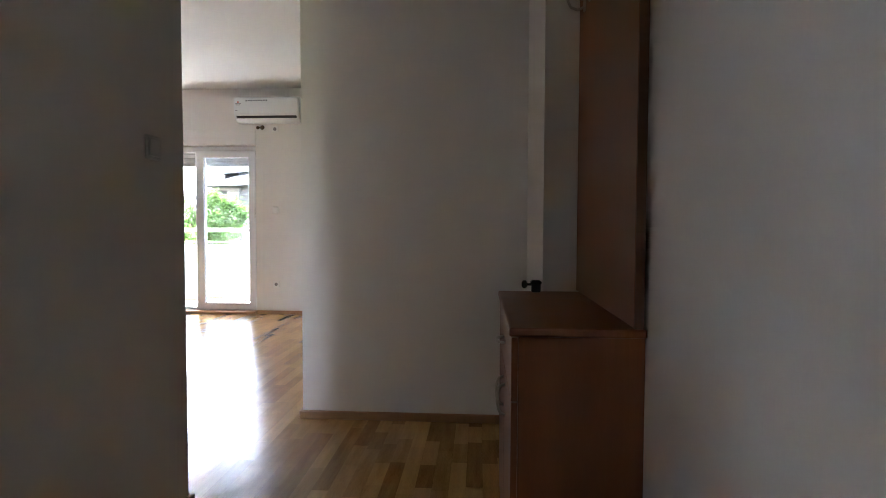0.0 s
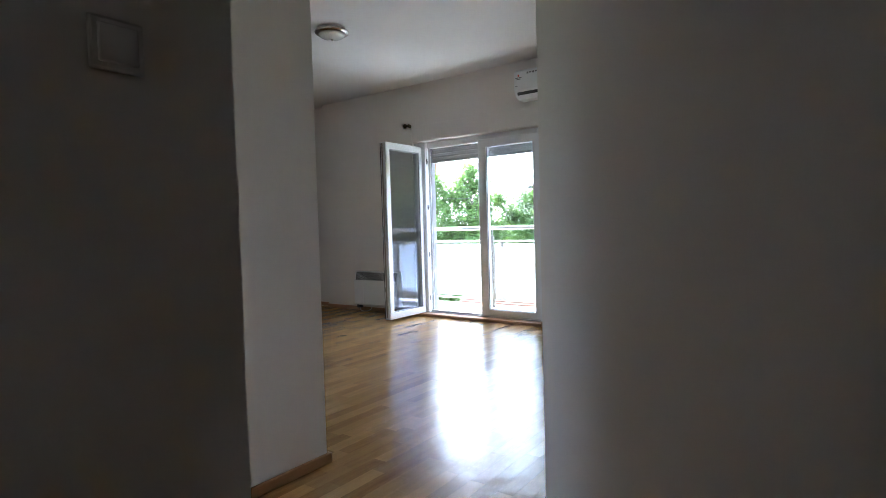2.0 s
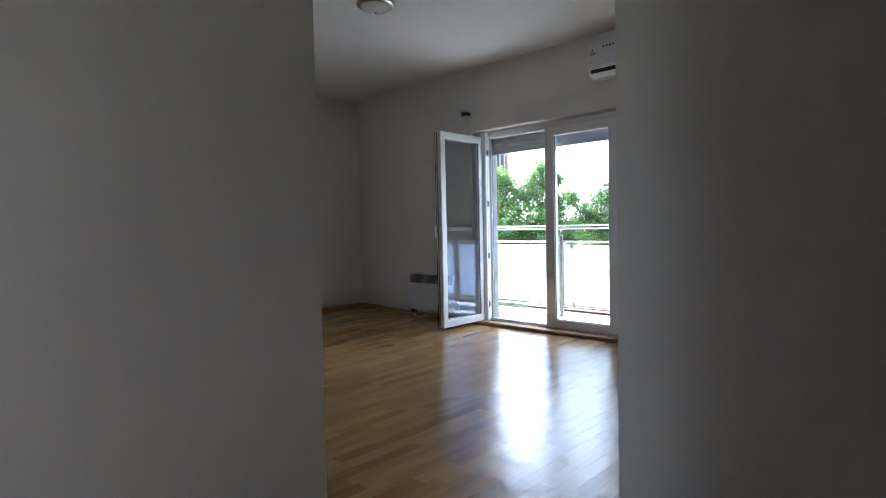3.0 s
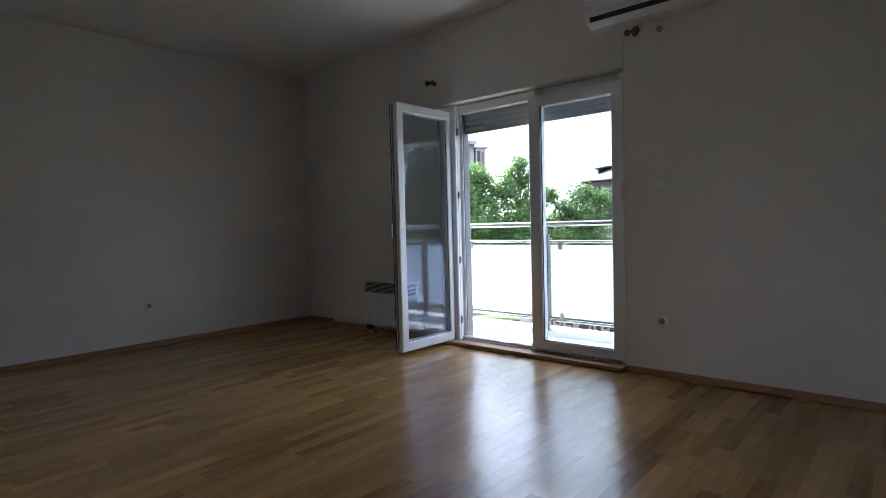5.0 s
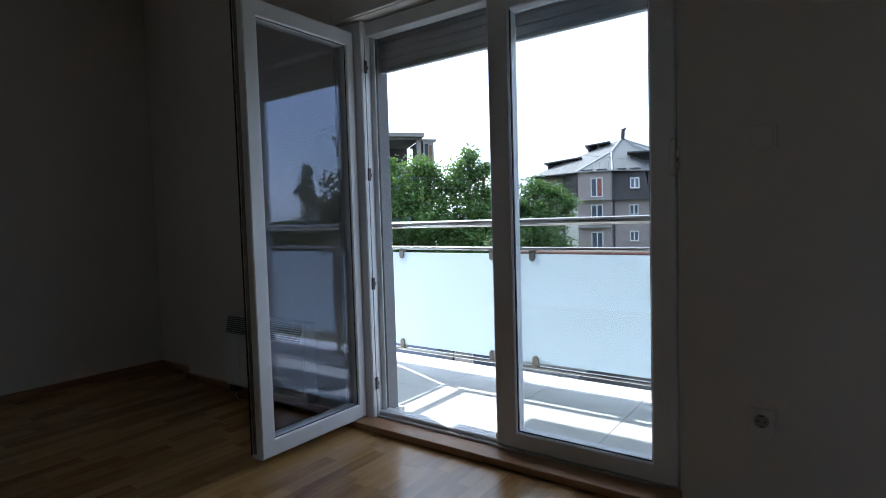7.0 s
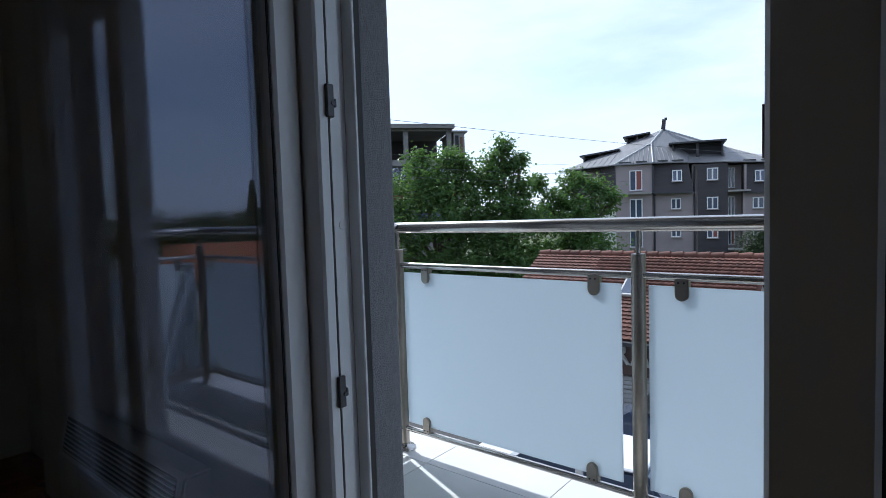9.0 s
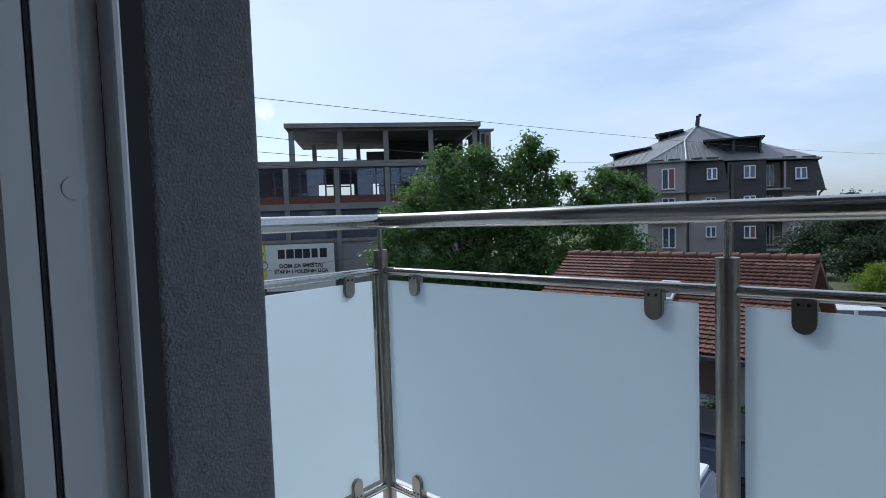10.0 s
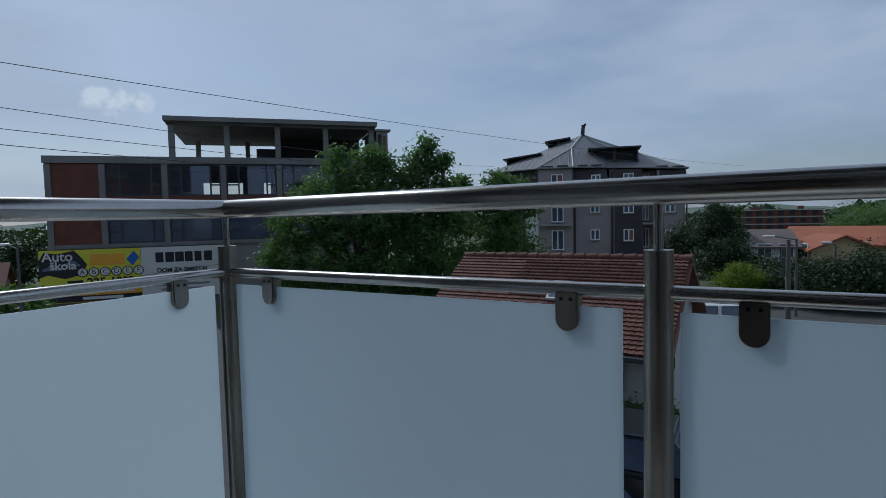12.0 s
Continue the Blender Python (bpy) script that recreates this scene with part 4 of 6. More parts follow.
def tree(name, label, x, y, height, lobes, clumps, per, leaf, mat, seed, trunk=0.16, spread=0.42, base=GZ):
    """Trunk and limbs up to lobes (dx, dy, z above the foot, radius, height radius), each filled with clumps of leaves."""
    rng = np.random.default_rng(seed)
    root = group_of(name, label, "tree", (x, y, base))
    bm = bmesh.new()
    fork = height * 0.28
    tube(bm, (0, 0, -0.1), (0.05, 0.03, fork), trunk, 10, trunk * 0.72)
    for dx, dy, z, r, rz in lobes:
        tip = Vector((dx, dy, z))
        start, mid = Vector((0.05, 0.03, fork - 0.15)), Vector((dx * 0.45, dy * 0.45, fork + (z - fork) * 0.55))
        tube(bm, start, mid, trunk * 0.55, 8, trunk * 0.36)
        tube(bm, mid, tip, trunk * 0.36, 8, trunk * 0.12)
        for _ in range(7):
            d = Vector(rng.normal(size=3)).normalized()
            p = mid.lerp(tip, rng.uniform(0.3, 1.0))
            tube(bm, p, tip + Vector((d.x * r * 0.85, d.y * r * 0.85, d.z * rz * 0.85)), trunk * 0.13, 6, 0.012)
    part("trunk", bm, M_BARK, root, "grey-brown trunk and limbs")
    cs, ns = [], []
    for dx, dy, z, r, rz in lobes:
        many = clumps or int(12 + 46 * r * rz)
        d = rng.normal(size=(many, 3))
        d /= np.linalg.norm(d, axis=1, keepdims=True)
        c = np.array((dx, dy, z)) + d * rng.uniform(0.35, 1.08, (many, 1)) * np.array((r, r, rz))
        sp = spread * rng.uniform(0.5, 1.2, (many, 1))
        for i in range(many):
            o = rng.normal(size=(per, 3)) * sp[i] * np.array((1, 1, 0.75))
            cs.append(c[i] + o)
            ns.append(o * 0.6 + rng.normal(size=(per, 3)) * 0.35 + np.array((0, 0, 0.5)))
    cs, ns = np.concatenate(cs), np.concatenate(ns)
    keep = cs[:, 2] > 0.5
    cs, ns = cs[keep], ns[keep]
    quads("crown", cs, ns, leaf * rng.uniform(0.6, 1.25, len(cs)), mat, root, "dense uneven crown of leaves")
    return root


def from_eye(az, d):
    """A place at d metres, az degrees to the left of straight out from the balcony."""
    return -4.8 - d * math.sin(radians(az)), 7.36 + d * math.cos(radians(az))


# walnut trees behind the tiled roof; lobes as (rightwards, depth, height above the balcony floor, radius, height radius)
def walnut(label, az, d, lobes, seed, trunk):
    x, y = from_eye(az, d)
    c, s = math.cos(radians(az)), math.sin(radians(az))
    turned = [(r * c - q * s, r * s + q * c, z - GZ, rad, rz) for r, q, z, rad, rz in lobes]
    tree("walnut_tree", label, x, y, 8.2, turned, 0, 30, 0.098, M_LEAF, seed, trunk, 0.22)


walnut("broad green walnut tree behind the tiled house", 40, 25, [(-0.9, 0, 3.5, 0.75, 0.8), (0.5, 0.2, 3.6, 0.8, 0.8), (1.3, 0.3, 3.2, 0.6, 0.7), (-2.0, 0, 1.9, 1.0, 0.75), (-3.3, 0.1, 1.0, 0.7, 0.55), (-0.6, -0.5, 2.3, 1.5, 1.1), (1.2, -0.3, 2.0, 1.4, 1.1), (-2.2, -0.4, 0.6, 1.5, 1.0), (0, -0.8, 0.9, 1.9, 1.1), (1.6, -0.6, 0.4, 1.6, 1.1), (-3.2, 0, -0.6, 1.3, 0.9), (-1.2, -0.9, -0.8, 1.9, 1.0), (1.0, -0.9, -1.0, 1.9, 1.0), (-2.8, -0.3, -2.0, 1.4, 0.8), (0, -1, -2.2, 2.0, 0.9), (2.0, -0.8, -2.0, 1.8, 0.9)], 3, 0.2)
walnut("young walnut tree with loose leafy top shoots", 32.8, 24.5, [(0, 0, 4.1, 0.35, 0.42), (-0.35, 0.1, 3.5, 0.55, 0.6), (0.45, 0, 3.3, 0.3, 0.4), (0.75, 0, 3.5, 0.18, 0.2), (-0.1, 0, 2.6, 0.8, 0.7), (0.75, 0.1, 2.2, 0.5, 0.6), (-0.95, 0.2, 2.7, 0.6, 0.7), (0, -0.2, 1.4, 1.3, 0.9), (1.0, 0, 1.0, 0.9, 0.7), (0, -0.4, 0.1, 1.7, 1.0), (0.6, -0.5, -1.2, 2.0, 1.0), (-0.5, -0.6, -2.2, 2.0, 0.9)], 5, 0.16)
walnut("leafy walnut tree in front of the grey apartment house", 25.8, 26, [(-1.5, 0, 2.5, 0.35, 0.45), (0, 0, 2.5, 0.7, 0.55), (1.1, 0.1, 2.2, 0.55, 0.5), (1.75, 0, 1.6, 0.5, 0.45), (-0.8, 0.1, 1.7, 0.9, 0.7), (0.5, 0, 1.3, 1.3, 0.8), (0, -0.2, 0.2, 1.8, 1.0), (0.8, -0.2, -1.0, 1.9, 0.9), (-1.0, -0.2, -1.2, 1.8, 0.9), (0, -0.3, -2.3, 2.2, 0.8)], 8, 0.16)

# trees and bushes towards the right and the far street
for az, d, h, r, mat, lab, sd, lf in ((5.0, 42, 6.2, 1.6, M_LEAFD, "slim dark green birch beside the street", 11, 0.16), (4.2, 40, 3.4, 1.7, M_LEAFD, "dark green garden tree beside the street", 12, 0.16), (0.6, 36, 2.3, 1.9, M_LEAFD, "dense dark green shrub tree by the houses", 13, 0.15), (-2.0, 34, 2.2, 2.1, M_LEAFD, "dense dark green shrub tree by the houses", 14, 0.15), (-4.8, 33, 2.4, 2.2, M_LEAFD, "dense dark green shrub tree by the houses", 15, 0.15), (-8.0, 34, 3.2, 2.6, M_LEAFD, "dense dark green shrub tree by the houses", 16, 0.15), (7.2, 46, 4.5, 2.4, M_LEAFD, "dark green tree behind the tiled house", 17, 0.17), (3.1, 33, 2.2, 1.2, M_LEAFY, "round bright yellow-green bush by the street", 18, 0.10), (-6.5, 75, 5.5, 4.5, M_LEAF, "green tree on the far slope", 19, 0.26), (-9.5, 72, 6.0, 5.0, M_LEAF, "green tree on the far slope", 20, 0.26)):
    tx, ty = from_eye(az, d)
    tree("garden_tree", lab, tx, ty, h, [(0, 0, h * 0.72, r * 0.75, h * 0.26), (r * 0.45, 0.2, h * 0.5, r * 0.7, h * 0.25), (-r * 0.45, -0.1, h * 0.48, r * 0.7, h * 0.25), (0.1, -0.3, h * 0.30, r * 0.9, h * 0.22)], 54, 72, lf * 0.5, mat, sd, 0.12, r * 0.17)
for az, d, h, r, sd in ((71.5, 60, 5.0, 4.0, 31), (68.8, 52, 4.2, 3.0, 32), (74.5, 58, 4.6, 4.0, 33), (77.5, 62, 4.8, 4.2, 34), (70.0, 30, 2.5, 1.6, 35), (80.5, 58, 4.6, 4.4, 36)):
    tx, ty = from_eye(az, d)
    tree("street_tree", "dark green street tree beyond the crossroads", tx, ty, h, [(0, 0, h * 0.72, r * 0.75, h * 0.25), (r * 0.5, 0.2, h * 0.5, r * 0.7, h * 0.25), (-r * 0.5, -0.1, h * 0.5, r * 0.7, h * 0.25)], 36, 24, 0.2, M_LEAFD if sd != 35 else M_LEAF, sd, 0.14, r * 0.17)
tx, ty = from_eye(13.0, 11.0)
tree("shrub", "small leafy shrub at the house corner", tx, ty, 1.6, [(0, 0, 1.0, 0.8, 0.55), (0.6, 0.1, 0.8, 0.6, 0.5), (-0.6, 0, 0.8, 0.6, 0.5)], 26, 22, 0.06, M_LEAF, 41, 0.05, 0.16)
tree("shrub", "leafy green bush against the front of the bakery", -6.98, 17.86, 1.5, [(0, 0, 1.15, 0.45, 0.36), (0.4, 0, 1.05, 0.36, 0.4), (-0.35, 0, 0.95, 0.34, 0.42), (0, 0, 0.6, 0.6, 0.4), (0.5, 0, 0.55, 0.4, 0.4)], 30, 22, 0.06, M_LEAF, 43, 0.04, 0.14)


def conifer(x, y, height, r, seed, label):
    rng = np.random.default_rng(seed)
    root = group_of("spruce_tree", label, "tree", (x, y, GZ))
    bm = bmesh.new()
    tube(bm, (0, 0, -0.1), (0, 0, height), 0.18, 8, 0.02)
    part("trunk", bm, M_BARK, root)
    k = 5200
    t = rng.uniform(0.06, 1.0, k) ** 0.8
    ang = rng.uniform(0, math.tau, k)
    layer = 0.72 + 0.28 * np.cos(t * 60 + np.sin(ang * 5) * 0.8)
    rad = r * (1.02 - t) * layer * np.sqrt(rng.uniform(0.1, 1.0, k))
    c = np.stack((rad * np.cos(ang), rad * np.sin(ang), t * height), axis=1)
    quads("crown", c, rng.normal(size=(k, 3)) * 0.4 + np.array((0, 0, 1.0)), rng.uniform(0.10, 0.22, k), M_CONIFER, root, "layered dark needles", ratio=0.4)


# what the open door's pane mirrors, off to the side of the street
for az, d, h, r, sd in ((-41, 30, 11.6, 4.2, 51), (-36, 33, 10.5, 4.4, 52), (-46.5, 38, 6.2, 3.0, 53), (-63, 46, 5.4, 3.6, 54), (-70, 44, 5.2, 3.2, 55), (-58, 50, 5.8, 3.6, 56)):
    tx, ty = from_eye(az, d)
    tree("side_tree", "tall dark green tree across the street", tx, ty, h, [(0, 0, h * 0.78, r * 0.6, h * 0.2), (r * 0.45, 0.2, h * 0.55, r * 0.7, h * 0.22), (-r * 0.45, -0.1, h * 0.53, r * 0.7, h * 0.22), (0.1, -0.3, h * 0.32, r * 0.95, h * 0.2)], 90, 60, 0.16, M_LEAFD, sd, 0.16, r * 0.16)
for az, d, h, r, sd in ((-55, 36, 5.6, 3.0, 71), (-61, 37, 5.9, 3.0, 72), (-66.5, 36, 5.6, 3.0, 73), (-72, 34, 5.6, 3.0, 74), (-77.5, 26, 9.2, 2.6, 75), (-84, 30, 6.4, 2.8, 76)):
    tx, ty = from_eye(az, d)
    tree("side_tree", "broad dark green garden tree across the side street", tx, ty, h, [(0, 0, h * 0.72, r * 0.8, h * 0.26), (r * 0.6, 0.2, h * 0.5, r * 0.8, h * 0.3), (-r * 0.6, -0.1, h * 0.5, r * 0.8, h * 0.3), (0.1, -0.3, h * 0.28, r * 1.3, h * 0.25)], 46, 44, 0.14, M_LEAFD, sd, 0.16, r * 0.17)
conifer(*from_eye(-58, 40), 8.0, 1.7, 61, "tall blue-green spruce across the street")
tx, ty = from_eye(-49.8, 36)
tree("birch_tree", "tall slim birch with a loose pointed crown", tx, ty, 9.2, [(0, 0, 8.3, 0.35, 0.9), (0.3, 0, 7.2, 0.7, 0.8), (-0.4, 0.1, 6.6, 0.8, 0.8), (0.1, 0, 5.4, 1.2, 1.0), (0, 0, 4.0, 1.4, 1.1)], 30, 26, 0.09, M_LEAFD, 62, 0.12, 0.22)


def simple_house(name, label, x, y, rz, w, d, h, rise, wall, roof, rows=1, cols=3, over=0.35, base=GZ):
    """A gabled house: walls with window openings in front, two roof slopes, ridge along local x."""
    root = group_of(name, label, "house", group="")
    root.matrix_world = pose(x, y, base, 0, 0, rz)
    bm = bmesh.new()
    prism(bm, [(0, 0), (d, 0), (d, h), (d / 2, h + rise), (0, h)], 0, -w / 2, w / 2)
    part("wall", bm, wall, root)
    sl = rise / (d / 2)
    for s in (0, 1):
        bm = bmesh.new()
        y0, y1 = (-over, d / 2) if s == 0 else (d / 2, d + over)
        z0, z1 = (h - over * sl, h + rise) if s == 0 else (h + rise, h - over * sl)
        prism(bm, [(y0, z0 + 0.02), (y1, z1 + 0.02), (y1, z1 + 0.16), (y0, z0 + 0.16)], 0, -w / 2 - over, w / 2 + over)
        part("roof", bm, roof, root)
    for r in range(rows):
        for c in range(cols):
            wx = -w / 2 + (c + 0.5) * w / cols
            wz = 1.0 + r * 2.8
            win = part("window", boxes((wx - 0.55, wx + 0.55, -0.05, -0.005, wz, wz + 1.2)), M_WHITEFR, root)
            part("pane", boxes((wx - 0.47, wx - 0.03, -0.06, -0.052, wz + 0.08, wz + 1.12), (wx + 0.03, wx + 0.47, -0.06, -0.052, wz + 0.08, wz + 1.12)), M_WINGLASS, win)
    return root


hx, hy = from_eye(1.2, 52)
simple_house("garden_house", "small pale house with a grey-brown roof", hx, hy, 12, 4.6, 7, 1.9, 1.2, M_RENDER_L, material("brown_roof", (0.10, 0.085, 0.075), (0.16, 0.13, 0.115), 0.8, 0.8, 0.2, 8), 1, 3)
hx, hy = from_eye(-4.6, 56)
simple_house("orange_roof_house", "ochre house with a bright orange tiled roof", hx, hy, -16, 9.5, 8, 1.9, 1.3, M_OCHRE, M_ORANGE, 1, 4)
hx, hy = from_eye(-1.4, 54)
simple_house("orange_roof_house", "small ochre annex with an orange tiled roof", hx, hy, -70, 4.5, 4.5, 1.7, 1.0, M_OCHRE, M_ORANGE, 1, 2)
hx, hy = from_eye(73.0, 38)
simple_house("roadside_house", "low pale house with a red tiled roof", hx, hy, 60, 3.4, 3.6, 1.7, 1.2, M_RENDER_L, M_RTILE, 1, 2)
hx, hy = from_eye(-61.5, 30)
simple_house("orange_roof_house", "garden house with an orange tiled roof", hx, hy, -60, 5, 5, 2.3, 1.5, M_RENDER_L, M_ORANGE, 1, 4)
hx, hy = from_eye(76.5, 85)
simple_house("far_house", "far house with a reddish roof", hx, hy, 70, 14, 9, 3.2, 1.6, M_BRICK, M_ORANGE, 1, 5)

# unfinished brick block on the far rise
fx, fy = from_eye(-0.1, 105)
shell = group_of("unfinished_block", "unfinished red brick apartment block with bare openings", "apartment block")
shell.matrix_world = pose(fx, fy, -2.65, 0, 0, 0) @ Matrix.Scale(0.73, 4)
part("plinth", boxes((-8.2, 8.2, -0.5, 10.5, -2.0, -0.12)), M_RENDER_G, shell)
part("wall", boxes((-7.6, 7.6, 0, 10, 0, 4.6)), M_BRICK, shell)
for i in range(4):
    part("floor_slab", boxes((-7.9, 7.9, -0.3, 10, -0.1 + i * 1.6, 0.12 + i * 1.6)), M_CONCRETE, shell)
for r in range(3):
    for c in range(7):
        # dark plate on the solid wall, painting the shade of a bare opening
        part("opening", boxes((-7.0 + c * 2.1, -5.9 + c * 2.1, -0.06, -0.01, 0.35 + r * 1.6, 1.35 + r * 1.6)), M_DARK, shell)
part("roof_stub", boxes((-6, -4, 3, 6, 4.7, 5.5), (3, 4.2, 3, 5, 4.7, 5.6)), M_BRICK, shell)

# low hills and woods at the horizon
hill = bmesh.new()
rows_h = []
rng_h = random.Random(5)
for i in range(121):
    a = radians(-100 + i * 200 / 120)
    hgt = 7.0 + 5 * math.sin(i * 0.21) + 3 * math.sin(i * 0.53 + 1) + rng_h.uniform(-0.8, 0.8)
    rows_h.append((hill.verts.new((-4.8 - 620 * math.sin(a), 7.4 + 620 * math.cos(a), GZ - 1)), hill.verts.new((-4.8 - 760 * math.sin(a), 7.4 + 760 * math.cos(a), GZ + hgt)), hill.verts.new((-4.8 - 900 * math.sin(a), 7.4 + 900 * math.cos(a), GZ - 1))))
for (a0, b0, c0), (a1, b1, c1) in zip(rows_h, rows_h[1:]):
    hill.faces.new((a0, a1, b1, b0)).smooth = True
    hill.faces.new((b0, b1, c1, c0)).smooth = True
bmesh.ops.recalc_face_normals(hill, faces=hill.faces[:])
thing("backdrop", hill, material("far_woods", (0.07, 0.10, 0.07), (0.13, 0.16, 0.11), 0.95, 0.02, 0.0, 0.3), "low wooded hills on the horizon", "hills", kind=S)
rng_w = np.random.default_rng(77)
k = 15000
aw = np.radians(rng_w.uniform(-75, 88, k))
dw = rng_w.uniform(110, 330, k)
cw = np.stack((-4.8 - dw * np.sin(aw), 7.4 + dw * np.cos(aw), GZ + rng_w.uniform(0.2, 1.0, k) * (3.2 + 1.6 * np.sin(aw * 40) + dw * 0.006)), axis=1)
far = group_of("far_woods", "far strip of trees and gardens", "woods", kind="stuff")
quads("crown", cw, rng_w.normal(size=(k, 3)) + np.array((0, -0.6, 0.6)), rng_w.uniform(0.7, 1.9, k), M_LEAFD, far, ratio=0.8)

# ---- concrete commercial building with the billboards ----
M_FARCON = material("weathered_concrete", (0.15, 0.145, 0.138), (0.26, 0.25, 0.24), 0.95, 0.6, 0.3, 6)
cb = group_of("office_building", "half-finished concrete and brick building with large dark windows", "building")
cb.matrix_world = pose(-32.31, 30.75, 0, 0, 0, 50)
COLS = (-11.05, -8.42, -5.2, -2.0, 1.25, 4.5, 7.7)
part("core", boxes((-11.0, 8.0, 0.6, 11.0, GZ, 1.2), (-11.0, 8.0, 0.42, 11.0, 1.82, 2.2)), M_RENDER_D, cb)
part("rear_wall", boxes((-11.0, -4.0, 10.8, 11.0, 1.9, 4.6), (1.0, 8.0, 10.8, 11.0, 1.9, 4.6)), M_BRICK, cb)
part("parapet", boxes((-11.27, 8.0, -0.1, 0.25, 4.5, 4.9), (-11.27, -11.0, 0.25, 11.0, 4.45, 4.9), (-11.0, 8.0, 0.25, 11.0, 4.45, 4.6)), M_FARCON, cb, "bare concrete roof edge")
part("spandrel", boxes((-11.0, 8.0, 0.02, 0.4, 2.2, 2.6)), M_BRICK, cb)
part("floor_band", boxes((-11.27, 8.0, -0.09, 0.4, 1.8, 2.2)), M_FARCON, cb, "bare concrete floor edge")
part("lower_band", boxes((-11.27, 8.0, -0.06, 0.6, -0.3, -0.08)), M_FARCON, cb)
part("ground_storey", boxes((-11.3, 8.0, 0.05, 0.6, GZ, -0.3)), M_RENDER_G, cb)
for u in COLS:
    part("column", boxes((u - 0.15, u + 0.15, -0.08, 0.4, GZ, 4.45)), M_FARCON, cb)
for z0, z1 in ((2.6, 4.48), (-0.08, 1.8)):
    part("brick_infill", boxes((-10.90, -8.57, 0.0, 0.3, z0, z1)), M_BRICK, cb)
for a, b in zip(COLS[1:], COLS[2:]):
    for z0, z1 in ((2.6, 4.48), (-0.08, 1.8)):
        x0, x1 = a + 0.15, b - 0.15
        s1, s2 = x0 + (x1 - x0) * 0.24, x0 + (x1 - x0) * 0.80
        win = part("window", ring(1, 0.08, 0.2, (x0, x1, z0, z1), (x0 + 0.09, x1 - 0.09, z0 + 0.09, z1 - 0.09)), M_FRAMEDARK, cb)
        for m in ((s1 - 0.04, s1 + 0.05, z0 + 0.09, z1 - 0.09), (s2 - 0.05, s2 + 0.05, z0 + 0.09, z1 - 0.09), (x0 + 0.09, s1 - 0.04, z0 + 0.62, z0 + 0.70), (s2 + 0.05, x1 - 0.09, z0 + 0.62, z0 + 0.70)):
            part("mullion", boxes((m[0], m[1], 0.085, 0.195, m[2], m[3])), M_FRAMEDARK, win)
        for p0, p1 in ((x0 + 0.09, s1 - 0.04), (s1 + 0.05, s2 - 0.05), (s2 + 0.05, x1 - 0.09)):
            part("pane", boxes((p0, p1, 0.12, 0.14, z0 + 0.09, z1 - 0.09)), M_GLASS if z0 > 1 else M_WINGLASS, win)
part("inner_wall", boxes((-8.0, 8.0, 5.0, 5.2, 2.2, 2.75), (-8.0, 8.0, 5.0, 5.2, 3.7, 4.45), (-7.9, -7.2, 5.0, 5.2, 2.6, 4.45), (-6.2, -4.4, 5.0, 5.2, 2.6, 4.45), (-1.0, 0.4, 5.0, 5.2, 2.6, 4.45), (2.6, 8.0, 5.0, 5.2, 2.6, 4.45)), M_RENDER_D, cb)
part("roof_slab", boxes((-5.1, 7.45, -0.5, 10.5, 6.95, 7.22), (-5.0, 7.4, 0.0, 0.3, 6.8, 6.95)), M_FARCON, cb, "bare concrete roof slab on columns")
for u in (-4.75, -1.7, 1.25, 4.2, 7.15):
    part("roof_column", boxes((u - 0.16, u + 0.16, 0.0, 0.32, 4.6, 6.95)), M_FARCON, cb)
for u in (-4.0, -0.6, 4.2):
    part("roof_column", boxes((u - 0.16, u + 0.16, 8.0, 8.32, 4.6, 6.95)), M_FARCON, cb)
part("roof_wall", boxes((1.6, 7.4, 6.0, 6.2, 4.6, 6.95), (0.0, 1.6, 4.5, 6.2, 4.6, 6.0), (-0.9, 0.0, 5.0, 5.6, 4.6, 5.2)), M_RENDER_D, cb)
part("stair_house", boxes((7.45, 8.2, -0.1, 4.0, 4.6, 6.7), (7.3, 8.4, -0.2, 4.2, 6.7, 6.82)), M_FARCON, cb)
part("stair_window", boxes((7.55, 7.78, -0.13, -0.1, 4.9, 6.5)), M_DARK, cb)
part("stair_door", boxes((7.88, 8.06, -0.13, -0.1, 4.8, 6.4)), M_CABDARK, cb)
P_BOARDBLUE = material("board_blue_grey", (0.10, 0.13, 0.20), (0.15, 0.19, 0.28), 0.5, 2, 0.0)
board = group_of("billboard", "yellow driving-school billboard with bold lettering", "billboard")
board.matrix_world = cb.matrix_world.copy()
part("panel", boxes((-11.6, -6.62, -0.42, -0.34, -3.3, -0.35)), M_YELLOW, board)
bm = bmesh.new()
prism(bm, [(-11.6, -0.9), (-11.35, -0.45), (-10.7, -0.55), (-9.9, -0.38), (-9.55, -0.8), (-9.3, -1.2), (-9.6, -1.75), (-10.4, -1.95), (-11.2, -1.7), (-11.6, -1.85)], 1, -0.4245, -0.42)
photo = part("photo_area", bm, M_INK, board, "dark picture of cars on the billboard")
for px, pz in ((-11.0, -1.35), (-10.1, -1.15)):
    bm = bmesh.new()
    prism(bm, [(px - 0.45, pz - 0.12), (px - 0.42, pz + 0.02), (px - 0.2, pz + 0.06), (px - 0.08, pz + 0.2), (px + 0.2, pz + 0.2), (px + 0.34, pz + 0.04), (px + 0.46, pz), (px + 0.45, pz - 0.12)], 1, -0.4285, -0.425)
    part("car_picture", bm, P_BOARDBLUE, photo, "grey-blue car silhouette")
part("lower_strip", boxes((-11.55, -6.65, -0.424, -0.42, -3.27, -2.55)), M_ORANGEP, board, "orange strip with small print")
